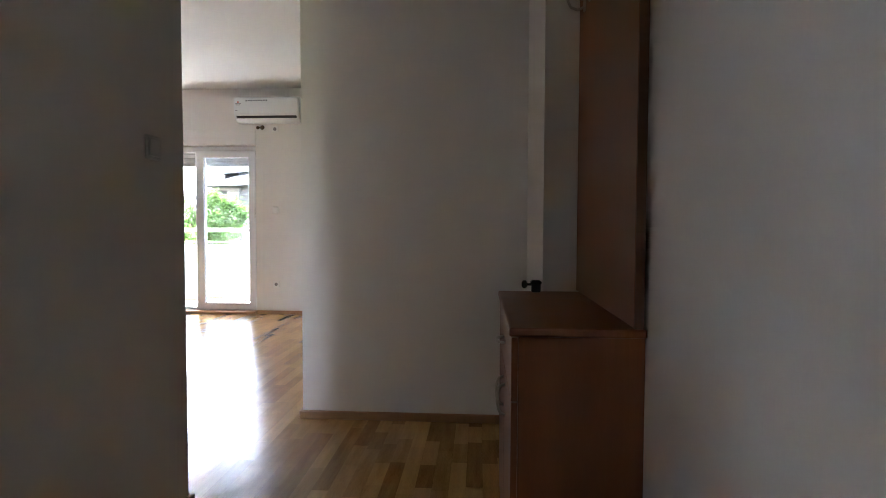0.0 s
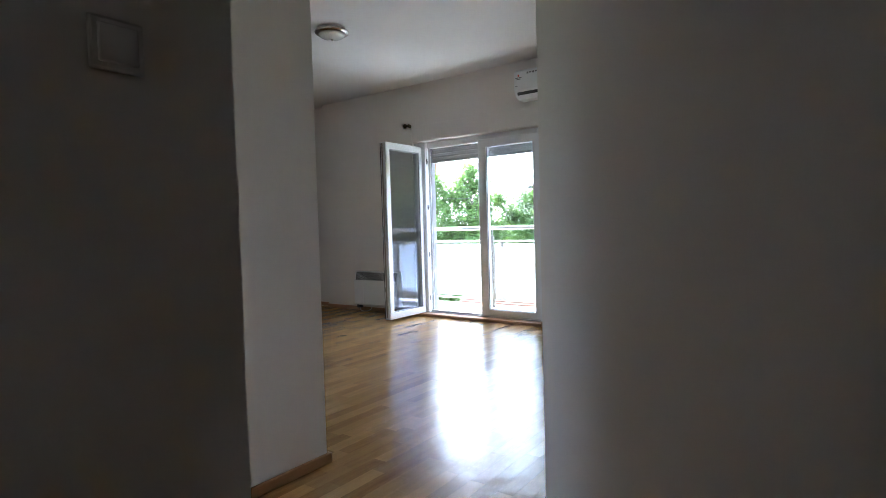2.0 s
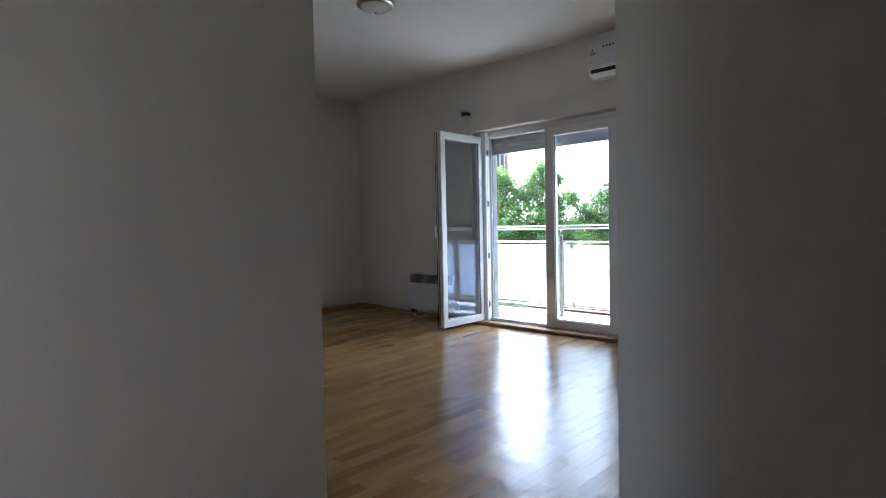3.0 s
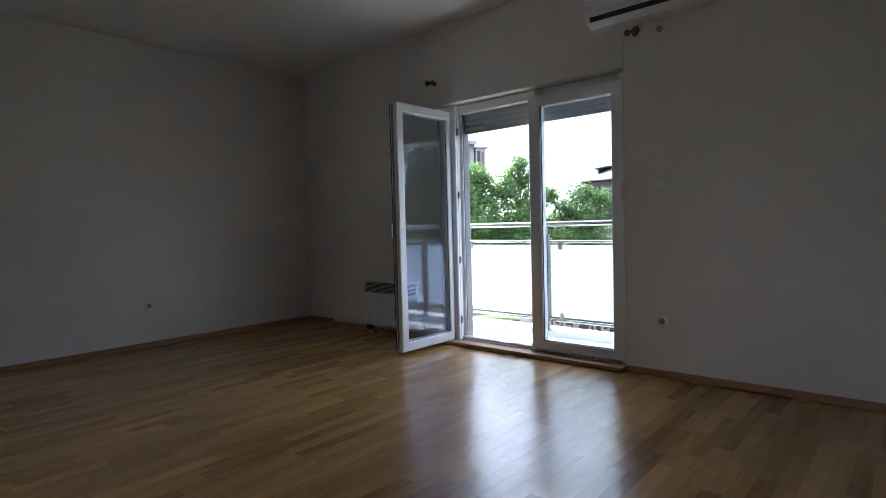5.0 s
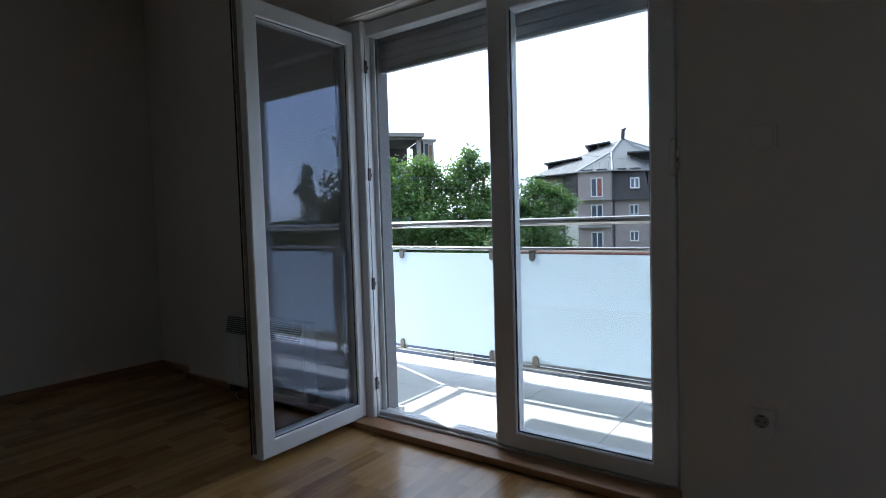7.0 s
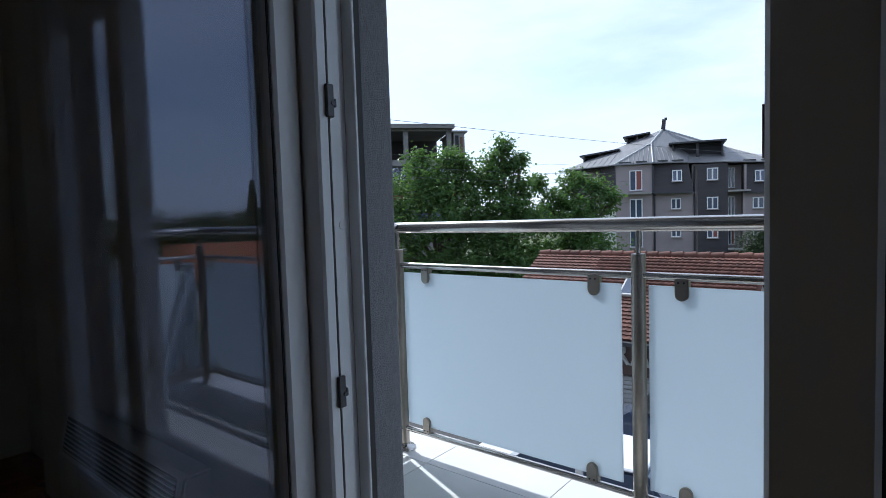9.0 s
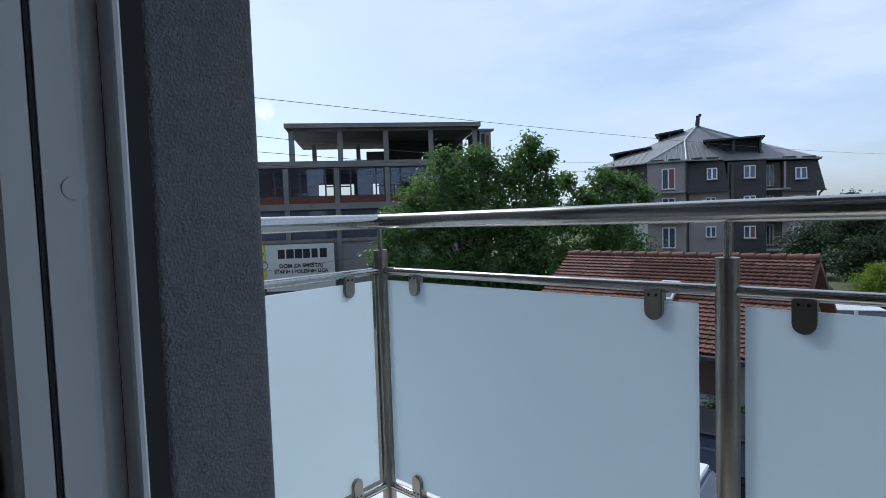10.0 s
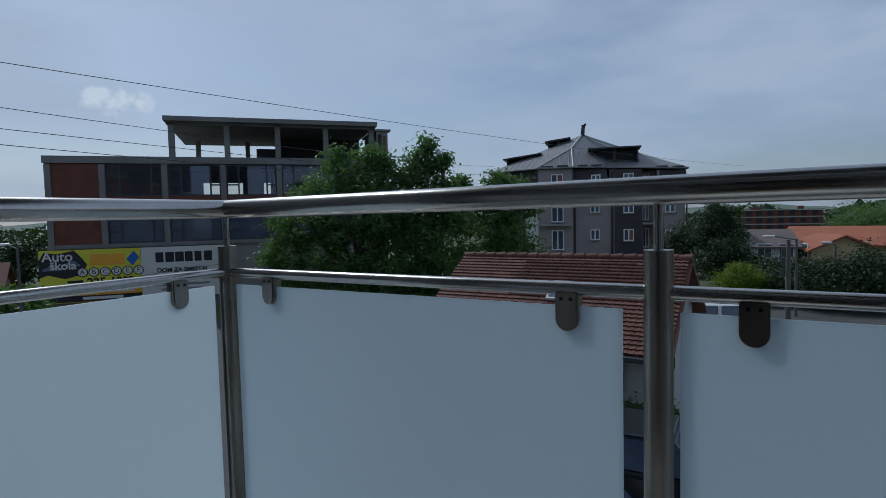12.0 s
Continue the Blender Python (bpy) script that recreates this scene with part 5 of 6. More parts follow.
part("logo_patch", boxes((-9.15, -7.45, -0.428, -0.424, -1.25, -0.62), bevel=0.0015), M_ORANGEP, board, "orange logo patch")
bm = bmesh.new()
prism(bm, [(-7.35, -0.95), (-6.95, -0.5), (-6.68, -0.9), (-7.05, -1.35)], 1, -0.43, -0.424)
part("blue_mark", bm, M_BLUEP, board, "blue diamond mark")
UP = pose(0, 0, 0, 90)
lettering("Auto", 0.72, M_WBOARD, board, Matrix.Translation((-11.45, -0.432, -0.72)) @ UP, 0.006, bold=0.012)
lettering("škola", 0.62, M_WBOARD, board, Matrix.Translation((-11.1, -0.432, -1.22)) @ UP, 0.006, bold=0.012)
for i, ch in enumerate("ABCDEF"):
    bm = bmesh.new()
    lathe(bm, ((0.27, 0.0), (0.27, 0.01), (0.25, 0.012)), (-9.55 + i * 0.56, -0.424, -1.62), 24, Matrix.Rotation(radians(90), 3, "X"))
    disc = part("letter_disc", bm, M_INK, board)
    bm = bmesh.new()
    lathe(bm, ((0.22, 0.0), (0.22, 0.004), (0.21, 0.005)), (-9.55 + i * 0.56, -0.437, -1.62), 24, Matrix.Rotation(radians(90), 3, "X"))
    part("disc_face", bm, M_WBOARD, disc)
    lettering(ch, 0.38, M_INK, disc, Matrix.Translation((-9.55 + i * 0.56, -0.446, -1.62)) @ UP, 0.003, "CENTER")
lettering("225-1002", 0.62, M_INK, board, Matrix.Translation((-9.35, -0.43, -2.2)) @ UP, 0.004, bold=0.02)
part("small_print", boxes((-10.3, -9.55, -0.428, -0.424, -2.2, -2.05), (-10.3, -9.55, -0.428, -0.424, -2.45, -2.3)), M_INK, board)
part("strip_print", boxes((-10.4, -7.0, -0.430, -0.424, -2.80, -2.66)), M_WBOARD, board)
part("web_strip", boxes((-11.58, -6.64, -0.430, -0.4245, -3.26, -2.92)), M_INK, board)
part("web_bar", boxes((-9.6, -7.6, -0.436, -0.4305, -3.16, -3.0)), M_WBOARD, board)
part("support", boxes((-11.3, -11.2, -0.34, 0.05, -3.2, -0.4), (-6.9, -6.8, -0.34, 0.05, -3.2, -0.4)), M_STEELD, board)
board2 = group_of("billboard", "white billboard with dark lettering for a care home", "billboard")
board2.matrix_world = cb.matrix_world.copy()
part("panel", boxes((-6.60, -2.35, -0.42, -0.34, -3.3, -0.35)), M_WBOARD, board2)
for i, wdt in enumerate((0.42, 0.46, 0.46, 0.42, 0.38, 0.44)):
    x = -5.85 + i * 0.52
    part("name_bar", boxes((x, x + wdt, -0.428, -0.42, -1.24, -0.66)), M_INK, board2)
lettering("DOM ZA SMEŠTAJ", 0.34, M_INK, board2, Matrix.Translation((-4.45, -0.43, -1.72)) @ UP, 0.004, "CENTER", bold=0.012)
lettering("STARIH I BOLESNIH LICA", 0.30, M_INK, board2, Matrix.Translation((-4.45, -0.43, -2.08)) @ UP, 0.004, "CENTER", bold=0.011)
part("print_bar", boxes((-6.2, -3.0, -0.428, -0.42, -2.62, -2.5), (-5.6, -3.4, -0.428, -0.42, -2.9, -2.78)), M_GREY, board2)
part("support", boxes((-6.3, -6.2, -0.34, 0.05, -3.2, -0.4), (-2.7, -2.6, -0.34, 0.05, -3.2, -0.4)), M_STEELD, board2)

# ---- grey apartment house ----
ap = group_of("apartment_house", "pinkish-grey four-storey apartment house with a dark mansard and metal roof", "apartment house")
ap.matrix_world = pose(-20.9, 60.0, 0.4, 0, 0, 17)


def slanted(x0, x1, y0, z0, z1, left=0.0, right=0.0, lean=0.45):
    """A mansard storey: the front leans back, and so may either end."""
    bm = bmesh.new()
    lo = [(x0, y0, z0), (x1, y0, z0), (x1, 11.5, z0), (x0, 11.5, z0)]
    hi = [(x0 + left, y0 + lean, z1), (x1 - right, y0 + lean, z1), (x1 - right, 11.5, z1), (x0 + left, 11.5, z1)]
    v = [bm.verts.new(p) for p in lo + hi]
    for q in ((3, 2, 1, 0), (4, 5, 6, 7), (0, 1, 5, 4), (1, 2, 6, 5), (2, 3, 7, 6), (3, 0, 4, 7)):
        bm.faces.new([v[i] for i in q])
    m = part("mansard", bm, M_RENDER_D, ap, "dark slate-clad mansard storey")
    part("eaves_strip", boxes((x0 - 0.05, x1 + 0.05, y0 - 0.10, y0 - 0.005, z0 - 0.1, z0 + 0.02)), M_FRAMEDARK, m)
    return m


FOOT = GZ - 0.4
bm = bmesh.new()
prism(bm, [(-5.75, 0.45), (-4.35, -0.8), (-1.1, -0.8), (-1.1, 11.5), (-5.75, 11.5)], 2, FOOT, 4.9)
part("corner_bay", bm, M_APT, ap)
bm = bmesh.new()
prism(bm, [(-5.70, 0.36), (-4.37, -0.83), (-4.33, -0.79), (-5.66, 0.44)], 2, FOOT, 2.2)
part("pale_corner", bm, M_RENDER_L, ap, "pale rendered corner strip")
part("left_wall", boxes((-9.0, -5.75, 1.6, 11.5, FOOT, 4.7)), M_APT, ap)
part("left_soffit", boxes((-9.3, -5.75, 0.6, 1.6, 4.7, 4.86)), M_FRAMEDARK, ap)
part("middle_wall", boxes((-1.1, 2.79, -0.2, 11.5, FOOT, 2.2)), M_APT, ap)
part("strip_wall", boxes((2.30, 2.79, 0.0, 11.5, 2.2, 4.7)), M_APT, ap)
part("dark_bay", boxes((2.79, 5.21, -0.7, 11.5, FOOT, 4.62)), M_RENDER_D, ap, "dark grey stair bay")
part("loggia_back", boxes((5.21, 6.45, 1.0, 11.5, FOOT, 4.5)), M_APT, ap, "recessed loggia wall")
part("right_wall", boxes((6.45, 8.92, -0.2, 11.5, FOOT, 2.0)), M_APT, ap)
# lapped boards on the slanted cheek of the corner bay
for i in range(9):
    z = 2.55 + i * 0.265
    k = 0.30 - 0.032 * i
    bm = bmesh.new()
    prism(bm, [(-5.78 - k, 0.42 - k), (-4.38 - k * 0.3, -0.86 - k * 0.3), (-4.33, -0.80), (-5.72, 0.50)], 2, z, z + 0.245)
    part("cheek_board", bm, M_RENDER_D, ap)
slanted(-1.1, 2.42, -0.75, 2.2, 4.85, 0.0, 0.42)
slanted(6.45, 9.46, -0.65, 1.95, 4.42, 0.0, 0.5)
slanted(-9.3, -7.4, 1.2, 2.4, 4.7, 0.3, 0.0)


def roof_face(*pts):
    bm = bmesh.new()
    lo = [bm.verts.new(p) for p in pts]
    hi = [bm.verts.new((p[0], p[1], p[2] + 0.10)) for p in pts]
    k = len(pts)
    for i in range(k):
        bm.faces.new((lo[i], lo[(i + 1) % k], hi[(i + 1) % k], hi[i]))
    bm.faces.new(lo[::-1])
    bm.faces.new(hi)
    bmesh.ops.recalc_face_normals(bm, faces=bm.faces[:])
    return part("roof", bm, M_SHEET, ap, "grey sheet-metal roof slope")


def seams(face, a, b, tip, n):
    """Standing seams from the eaves edge a-b up towards the tip, all parallel to the line of steepest rise."""
    a, b, tip = Vector(a), Vector(b), Vector(tip)
    along = b - a
    foot = (tip - a).dot(along) / along.dot(along)
    rise = tip - (a + along * foot)
    for i in range(1, n):
        t = i / n
        h = t / foot if t < foot else (1 - t) / (1 - foot)
        p = a + along * t + Vector((0, 0, 0.11))
        bm = bmesh.new()
        tube(bm, p, p + rise * min(1.0, h), 0.028, 4)
        part("seam", bm, M_SHEET, face)


# hip caps take a paler material that paints the ridge highlights
def hip(a, b, r=0.07):
    bm = bmesh.new()
    tube(bm, Vector(a) + Vector((0, 0, 0.12)), Vector(b) + Vector((0, 0, 0.12)), r, 8)
    part("hip_cap", bm, M_SLAT, ap, "metal hip capping, paled for the highlight along the ridge")


APEX, RIDGE = (-0.2, 5.5, 8.75), (4.6, 6.0, 6.9)
A1, A2, A3 = (-9.3, 0.5, 4.82), (-4.45, -1.1, 4.92), (9.2, -0.6, 4.45)
TIP = (-1.2, 1.6, 7.0)
f = roof_face(A1, A2, TIP, APEX)
seams(f, A1, A2, TIP, 9)
f = roof_face(A2, (-1.0, -1.15, 4.92), TIP)
seams(f, A2, (-1.0, -1.15, 4.92), TIP, 8)
f = roof_face((-1.0, -1.15, 4.92), (1.95, -0.5, 4.86), TIP)
seams(f, (-1.0, -1.15, 4.92), (1.95, -0.5, 4.86), TIP, 8)
roof_face((1.95, -0.5, 4.86), (2.2, 2.2, 5.9), APEX, TIP)
roof_face((1.95, -0.5, 4.80), (5.3, -0.95, 4.66), (5.2, 2.2, 5.6), (2.2, 2.2, 5.9))
f = roof_face((5.2, -0.8, 4.64), A3, RIDGE, (5.1, 2.2, 5.7))
seams(f, (5.2, -0.8, 4.64), A3, RIDGE, 9)
roof_face((2.2, 2.2, 5.9), (5.1, 2.2, 5.7), RIDGE, APEX)
roof_face(A3, (9.2, 11.8, 4.45), RIDGE)
roof_face(APEX, RIDGE, (9.2, 11.8, 4.45), (-9.3, 11.8, 4.82))
roof_face(A1, APEX, (-9.3, 11.8, 4.82))
for a, b in ((TIP, A2), (TIP, (-1.0, -1.15, 4.92)), (TIP, APEX), (RIDGE, A3), (APEX, RIDGE)):
    hip(a, b)
for x0, x1, y, z in ((-4.0, -2.9, -1.0, 5.06), (-2.5, -1.5, -1.08, 5.06), (-0.6, 0.3, -0.95, 5.04), (0.6, 1.6, -0.7, 5.02), (6.4, 7.4, -0.6, 4.66), (7.8, 8.8, -0.55, 4.60)):
    part("snow_guard", boxes((x0, x1, y, y + 0.06, z, z + 0.16)), M_FRAMEDARK, ap)


def dormer(x0, x1, y0, z0, z1, drop=0.0, depth=3.6):
    """A boxy dormer with two bays between piers, each backed by a near-black sheet for its shade; its flat roof may
    fall to the left by drop.
    """
    w = (x1 - x0 - 0.55) / 2
    d = part("dormer", boxes((x0, x0 + 0.15, y0, y0 + depth, z0, z1 - drop), (x1 - 0.15, x1, y0, y0 + depth, z0, z1), (x0 + 0.15 + w, x1 - 0.15 - w, y0, y0 + 0.3, z0, z1 - drop * 0.5), (x0, x1, y0 + 1.2, y0 + depth, z0, z1 - drop), (x0 + 0.15, x1 - 0.15, y0, y0 + 0.1, z0, z0 + 0.25)), M_RENDER_D, ap, "dark roof dormer with open bays")
    bm = bmesh.new()
    prism(bm, [(x0 - 0.3, z1 - drop), (x1 + 0.25, z1), (x1 + 0.25, z1 + 0.14), (x0 - 0.3, z1 - drop + 0.14)], 1, y0 - 0.45, y0 + depth + 0.6)
    part("dormer_roof", bm, M_FRAMEDARK, d)
    for k in (0, 1):
        a = x0 + 0.15 + k * (w + 0.25)
        part("dormer_shade", boxes((a, a + w, y0 + 0.9, y0 + 0.95, z0 + 0.25, z1 - drop)), M_DARK, d, "near-black sheet for the shade inside the bay")


dormer(0.66, 5.0, 1.0, 5.05, 6.75)
dormer(-7.7, -4.4, 2.0, 5.3, 6.65, 0.45, 4.0)
dormer(-3.65, -1.6, 4.3, 7.05, 8.35, 0.3, 2.4)
bm = bmesh.new()
prism(bm, [(-0.36, 8.7), (0.06, 8.7), (0.12, 9.75), (-0.22, 9.75)], 1, 5.3, 5.7)
c = part("chimney", bm, M_RENDER_D, ap)
part("chimney_cap", boxes((-0.25, 0.22, 5.25, 5.75, 9.75, 9.83), (-0.02, 0.25, 5.35, 5.65, 9.83, 9.98)), M_FRAMEDARK, c)
M_REDWOOD = material("red_brown_door", (0.20, 0.06, 0.045), (0.28, 0.09, 0.07), 0.6, 2, 0.05)


def far_window(x, y, z, w, h, back=None, tilt=0.0):
    """A double casement: frame, two panes, and a sill."""
    win = part("window", ring(1, -0.10, 0.02, (-w / 2, w / 2, -h / 2, h / 2), (-w / 2 + 0.09, w / 2 - 0.09, -h / 2 + 0.09, h / 2 - 0.09), 0.01), M_WHITEFR, ap)
    win.matrix_basis = pose(x, y, z, tilt)
    part("mullion", boxes((-0.06, 0.06, -0.09, 0.0, -h / 2 + 0.08, h / 2 - 0.08)), M_WHITEFR, win)
    for s in (-1, 1):
        a, b = sorted((s * 0.06, s * (w / 2 - 0.09)))
        part("pane", boxes((a, b, -0.05, -0.03, -h / 2 + 0.09, h / 2 - 0.09)), back if back and s > 0 else M_WINGLASS, win)
    part("sill", boxes((-w / 2 - 0.06, w / 2 + 0.06, -0.2, -0.02, -h / 2 - 0.06, -h / 2 - 0.005)), M_APT, win)


for z, back in ((3.45, M_REDWOOD), (0.78, None), (-1.9, None)):
    far_window(-2.52, -0.8, z, 1.14, 1.9, back)
    if z < 3:
        part("balcony", boxes((-4.1, -1.15, -1.55, -0.81, z + 1.38, z + 1.54)), M_CONCRETE, ap, "thin concrete balcony slab")
far_window(1.05, -0.62, 3.7, 0.85, 1.05, None, -8)
far_window(7.75, -0.52, 3.35, 0.85, 1.0, None, -8)
for z in (1.15, -1.45):
    far_window(0.95, -0.2, z, 0.85, 1.0)
    far_window(7.65, -0.2, z - 0.15, 0.9, 1.0, M_REDWOOD if z < 0 else None)
for z in (3.7, 1.1, -1.5):
    far_window(3.97, -0.7, z, 0.92, 1.1, M_REDWOOD if z < 0 else None)
    far_window(5.62, 1.0, z - 0.35, 0.6, 1.85, M_REDWOOD if z < 0 else None)
    part("loggia_slab", boxes((5.21, 7.0, -0.85, 1.0, z - 1.65, z - 1.5)), M_CONCRETE, ap)
part("loggia_column", boxes((6.5, 6.66, -0.75, -0.66, 2.05, 4.4)), M_APT, ap)
for z in (3.4, 0.6, -1.8):
    far_window(-6.6, 1.6, z, 0.8, 1.5)
for pts in (((-1.02, -0.9, 4.75), (-1.02, -0.95, 2.3), (-0.9, -0.35, 2.0), (-0.9, -0.35, FOOT)), ((2.5, -0.15, 4.5), (2.5, -0.15, 2.0), (2.5, -0.35, 1.8), (2.5, -0.35, FOOT)), ((-5.85, 0.3, 4.7), (-5.85, 0.3, FOOT)), ((9.3, -0.5, 1.9), (9.05, -0.4, 1.6), (9.0, -0.4, FOOT))):
    bm = bmesh.new()
    for a, b in zip(pts, pts[1:]):
        tube(bm, a, b, 0.075, 8)
    part("downpipe", bm, M_FRAMEDARK, ap)

# ---- bakery with the clay tile roof ----
EX0, EX1, EY, EZ, RYY, RZ = -12.18, -6.45, 17.95, -1.66, 20.6, -0.06
bk = group_of("bakery", "single-storey bakery with a clay tile roof and a letter sign", "shop", (EX0, 18.3, GZ))
bm = bmesh.new()
prism(bm, [(18.3, GZ), (22.9, GZ), (22.9, -1.45), (RYY, RZ - 0.22), (18.3, -1.50)], 0, EX0 + 0.3, EX1 - 0.3)
wpart("wall", bm, M_RENDER_L, bk)
bm = bmesh.new()
prism(bm, [(RYY, RZ - 0.14), (RYY, RZ - 0.02), (23.3, -1.60), (23.3, -1.72)], 0, EX0, EX1)
wpart("rear_roof", bm, M_RTILE, bk)
bm = bmesh.new()
prism(bm, [(EY, EZ - 0.10), (EY, EZ - 0.02), (RYY, RZ - 0.05), (RYY, RZ - 0.13)], 0, EX0, EX1)
roof = wpart("roof", bm, M_RTILE, bk, "weathered clay tile roof")
wpart("gutter", boxes((EX0, EX1, EY - 0.12, EY - 0.02, EZ - 0.16, EZ - 0.05), bevel=0.02), M_FRAMEDARK, bk)
wpart("barge_board", boxes((EX1, EX1 + 0.03, EY, EY + 0.03, EZ - 0.2, EZ)), M_FRAMEDARK, bk)
M_SIGNBROWN = material("brown_sign_board", (0.10, 0.065, 0.055), (0.14, 0.09, 0.075), 0.5, 3, 0.04)
wpart("sign_board", boxes((-11.2, -7.4, 18.16, 18.297, -2.52, -1.74), bevel=0.01), M_SIGNBROWN, bk, "dark brown sign board")
bm = bmesh.new()
lathe(bm, ((0.2, 0.0), (0.2, 0.03), (0.17, 0.035)), (-10.92, 18.15, -2.08), 24, Matrix.Rotation(radians(90), 3, "X"))
wpart("round_emblem", bm, M_RED, bk, "round red emblem")
lt = lettering("PEKARA", 0.66, M_RENDER_L, bk, Matrix.Translation(Vector((-10.62, 18.13, -2.08)) - Vector(bk.location)) @ UP, 0.03)
wpart("shop_window", boxes((-11.8, -10.4, 18.24, 18.297, -3.9, -2.7)), M_WINGLASS, bk)
for i in range(14):
    for x in (-10.3, -9.1):
        wpart("shutter_slat", boxes((x, x + 1.17, 18.25, 18.297, -3.96 + i * 0.1, -3.875 + i * 0.1), bevel=0.008), M_SLAT, bk)
SL = math.degrees(math.atan2(RZ - EZ, RYY - EY))
sky = part("roof_window", boxes((-0.2, 0.2, -0.33, 0.33, 0.03, 0.10), bevel=0.01), M_RENDER_L, bk)
sky.matrix_basis = Matrix.Translation(-Vector(bk.location)) @ pose(-9.1, 19.38, EZ + (19.38 - EY) * math.tan(radians(SL)), SL)
part("pane", boxes((-0.15, 0.15, -0.27, 0.27, 0.1005, 0.106)), M_WINGLASS, sky, "pale reflecting pane")


# ---- parked cars ----
def car(x, y, rz, paint, label):
    root = group_of("parked_car", label, "car", group="parked cars")
    root.matrix_world = pose(x, y, GZ + 0.02, 0, 0, rz)
    bm = bmesh.new()
    prism(bm, [(-2.0, 0.32), (-2.05, 0.62), (-1.95, 0.84), (-1.15, 0.92), (1.55, 0.96), (2.0, 0.86), (2.06, 0.55), (2.0, 0.32)], 1, -0.84, 0.84)
    bmesh.ops.bevel(bm, geom=bm.edges[:], offset=0.07, segments=2, affect="EDGES")
    body = part("body", bm, paint, root)
    bm = bmesh.new()
    lo = [(-1.2, -0.76, 0.9), (1.75, -0.76, 0.93), (1.75, 0.76, 0.93), (-1.2, 0.76, 0.9)]
    hi = [(-0.45, -0.60, 1.44), (1.30, -0.60, 1.46), (1.30, 0.60, 1.46), (-0.45, 0.60, 1.44)]
    v = [bm.verts.new(p) for p in lo + hi]
    for q in ((3, 2, 1, 0), (4, 5, 6, 7), (0, 1, 5, 4), (1, 2, 6, 5), (2, 3, 7, 6), (3, 0, 4, 7)):
        bm.faces.new([v[i] for i in q])
    bmesh.ops.bevel(bm, geom=bm.edges[:], offset=0.05, segments=2, affect="EDGES")
    part("cabin_glass", bm, M_WINGLASS, root)
    part("roof", boxes((-0.42, 1.28, -0.60, 0.60, 1.435, 1.485), bevel=0.02), paint, root)
    for s in (-1, 1):
        part("pillar", boxes((0.35, 0.45, s * 0.69 - 0.03, s * 0.69 + 0.03, 0.92, 1.45)), paint, root)
        part("headlight", boxes((-2.03, -1.9, s * 0.62 - 0.16, s * 0.62 + 0.16, 0.64, 0.78), bevel=0.02), M_WHITEFR, root)
        part("tail_light", boxes((1.95, 2.05, s * 0.66 - 0.12, s * 0.66 + 0.12, 0.64, 0.82), bevel=0.02), M_RED, root)
        part("mirror", boxes((-0.95, -0.80, s * 0.93 - 0.08, s * 0.93 + 0.08, 0.92, 1.04), bevel=0.03), paint, root)
        for wx in (-1.28, 1.28):
            bm = bmesh.new()
            tube(bm, (wx, s * 0.66, 0.31), (wx, s * 0.86, 0.31), 0.31, 20)
            w = part("wheel", bm, M_GASKET, root)
            bm = bmesh.new()
            tube(bm, (wx, s * 0.855, 0.31), (wx, s * 0.872, 0.31), 0.2, 16)
            part("rim", bm, M_ALU, w)
    return root


P_WHITE = material("white_car_paint", (0.70, 0.71, 0.72), (0.75, 0.76, 0.77), 0.2, 1, 0.0)
P_GREY = material("blue_grey_car_paint", (0.10, 0.13, 0.17), (0.13, 0.16, 0.20), 0.2, 1, 0.0)
P_DARK = material("dark_car_paint", (0.02, 0.022, 0.026), (0.03, 0.032, 0.037), 0.2, 1, 0.0)
P_BLUE = material("blue_car_paint", (0.03, 0.10, 0.28), (0.04, 0.13, 0.33), 0.2, 1, 0.0)
car(-8.2, 14.3, 4, P_WHITE, "white parked car below the balcony")
car(-14.2, 19.0, -62, P_GREY, "blue-grey parked hatchback beside the bakery")
car(-16.6, 19.6, -62, P_BLUE, "blue parked car beside the bakery")
car(-7.5, 16.7, 3, P_DARK, "dark grey parked car in front of the bakery")
cx, cy = from_eye(6.2, 23)
car(cx, cy, 20, P_WHITE, "white car parked past the bakery")
cx, cy = from_eye(8.5, 28)
car(cx, cy, 80, P_GREY, "dark car parked past the bakery")


# ---- street lamps, poles, wires ----
def street_lamp(x, y, h, label, reach=0.9):
    root = group_of("street_lamp", label, "street lamp", (x, y, GZ))
    bm = bmesh.new()
    tube(bm, (0, 0, 0), (0, 0, h), 0.07, 12, 0.045)
    part("pole", bm, M_WOODPOLE, root)
    bm = bmesh.new()
    tube(bm, (0, 0, h - 0.05), (-reach, 0.0, h + 0.12), 0.03, 8)
    part("arm", bm, M_WOODPOLE, root)
    bm = bmesh.new()
    box(bm, -reach - 0.45, -reach + 0.05, -0.11, 0.11, h + 0.06, h + 0.17, bevel=0.04, segs=2)
    part("lamp_head", bm, M_PLASTIC, root)


street_lamp(*from_eye(69.0, 27), 4.2, "grey street lamp at the crossroads")
street_lamp(*from_eye(-1.2, 30), 3.6, "grey street lamp in front of the gardens")
street_lamp(*from_eye(-4.0, 36), 3.0, "slim grey street pole in the gardens", 0.2)
pole = group_of("utility_pole", "grey concrete utility pole with transformers", "utility pole", (*from_eye(-0.6, 29), GZ))
bm = bmesh.new()
tube(bm, (0, 0, 0), (0, 0, 3.6), 0.12, 12, 0.08)
part("pole", bm, M_WOODPOLE, pole)
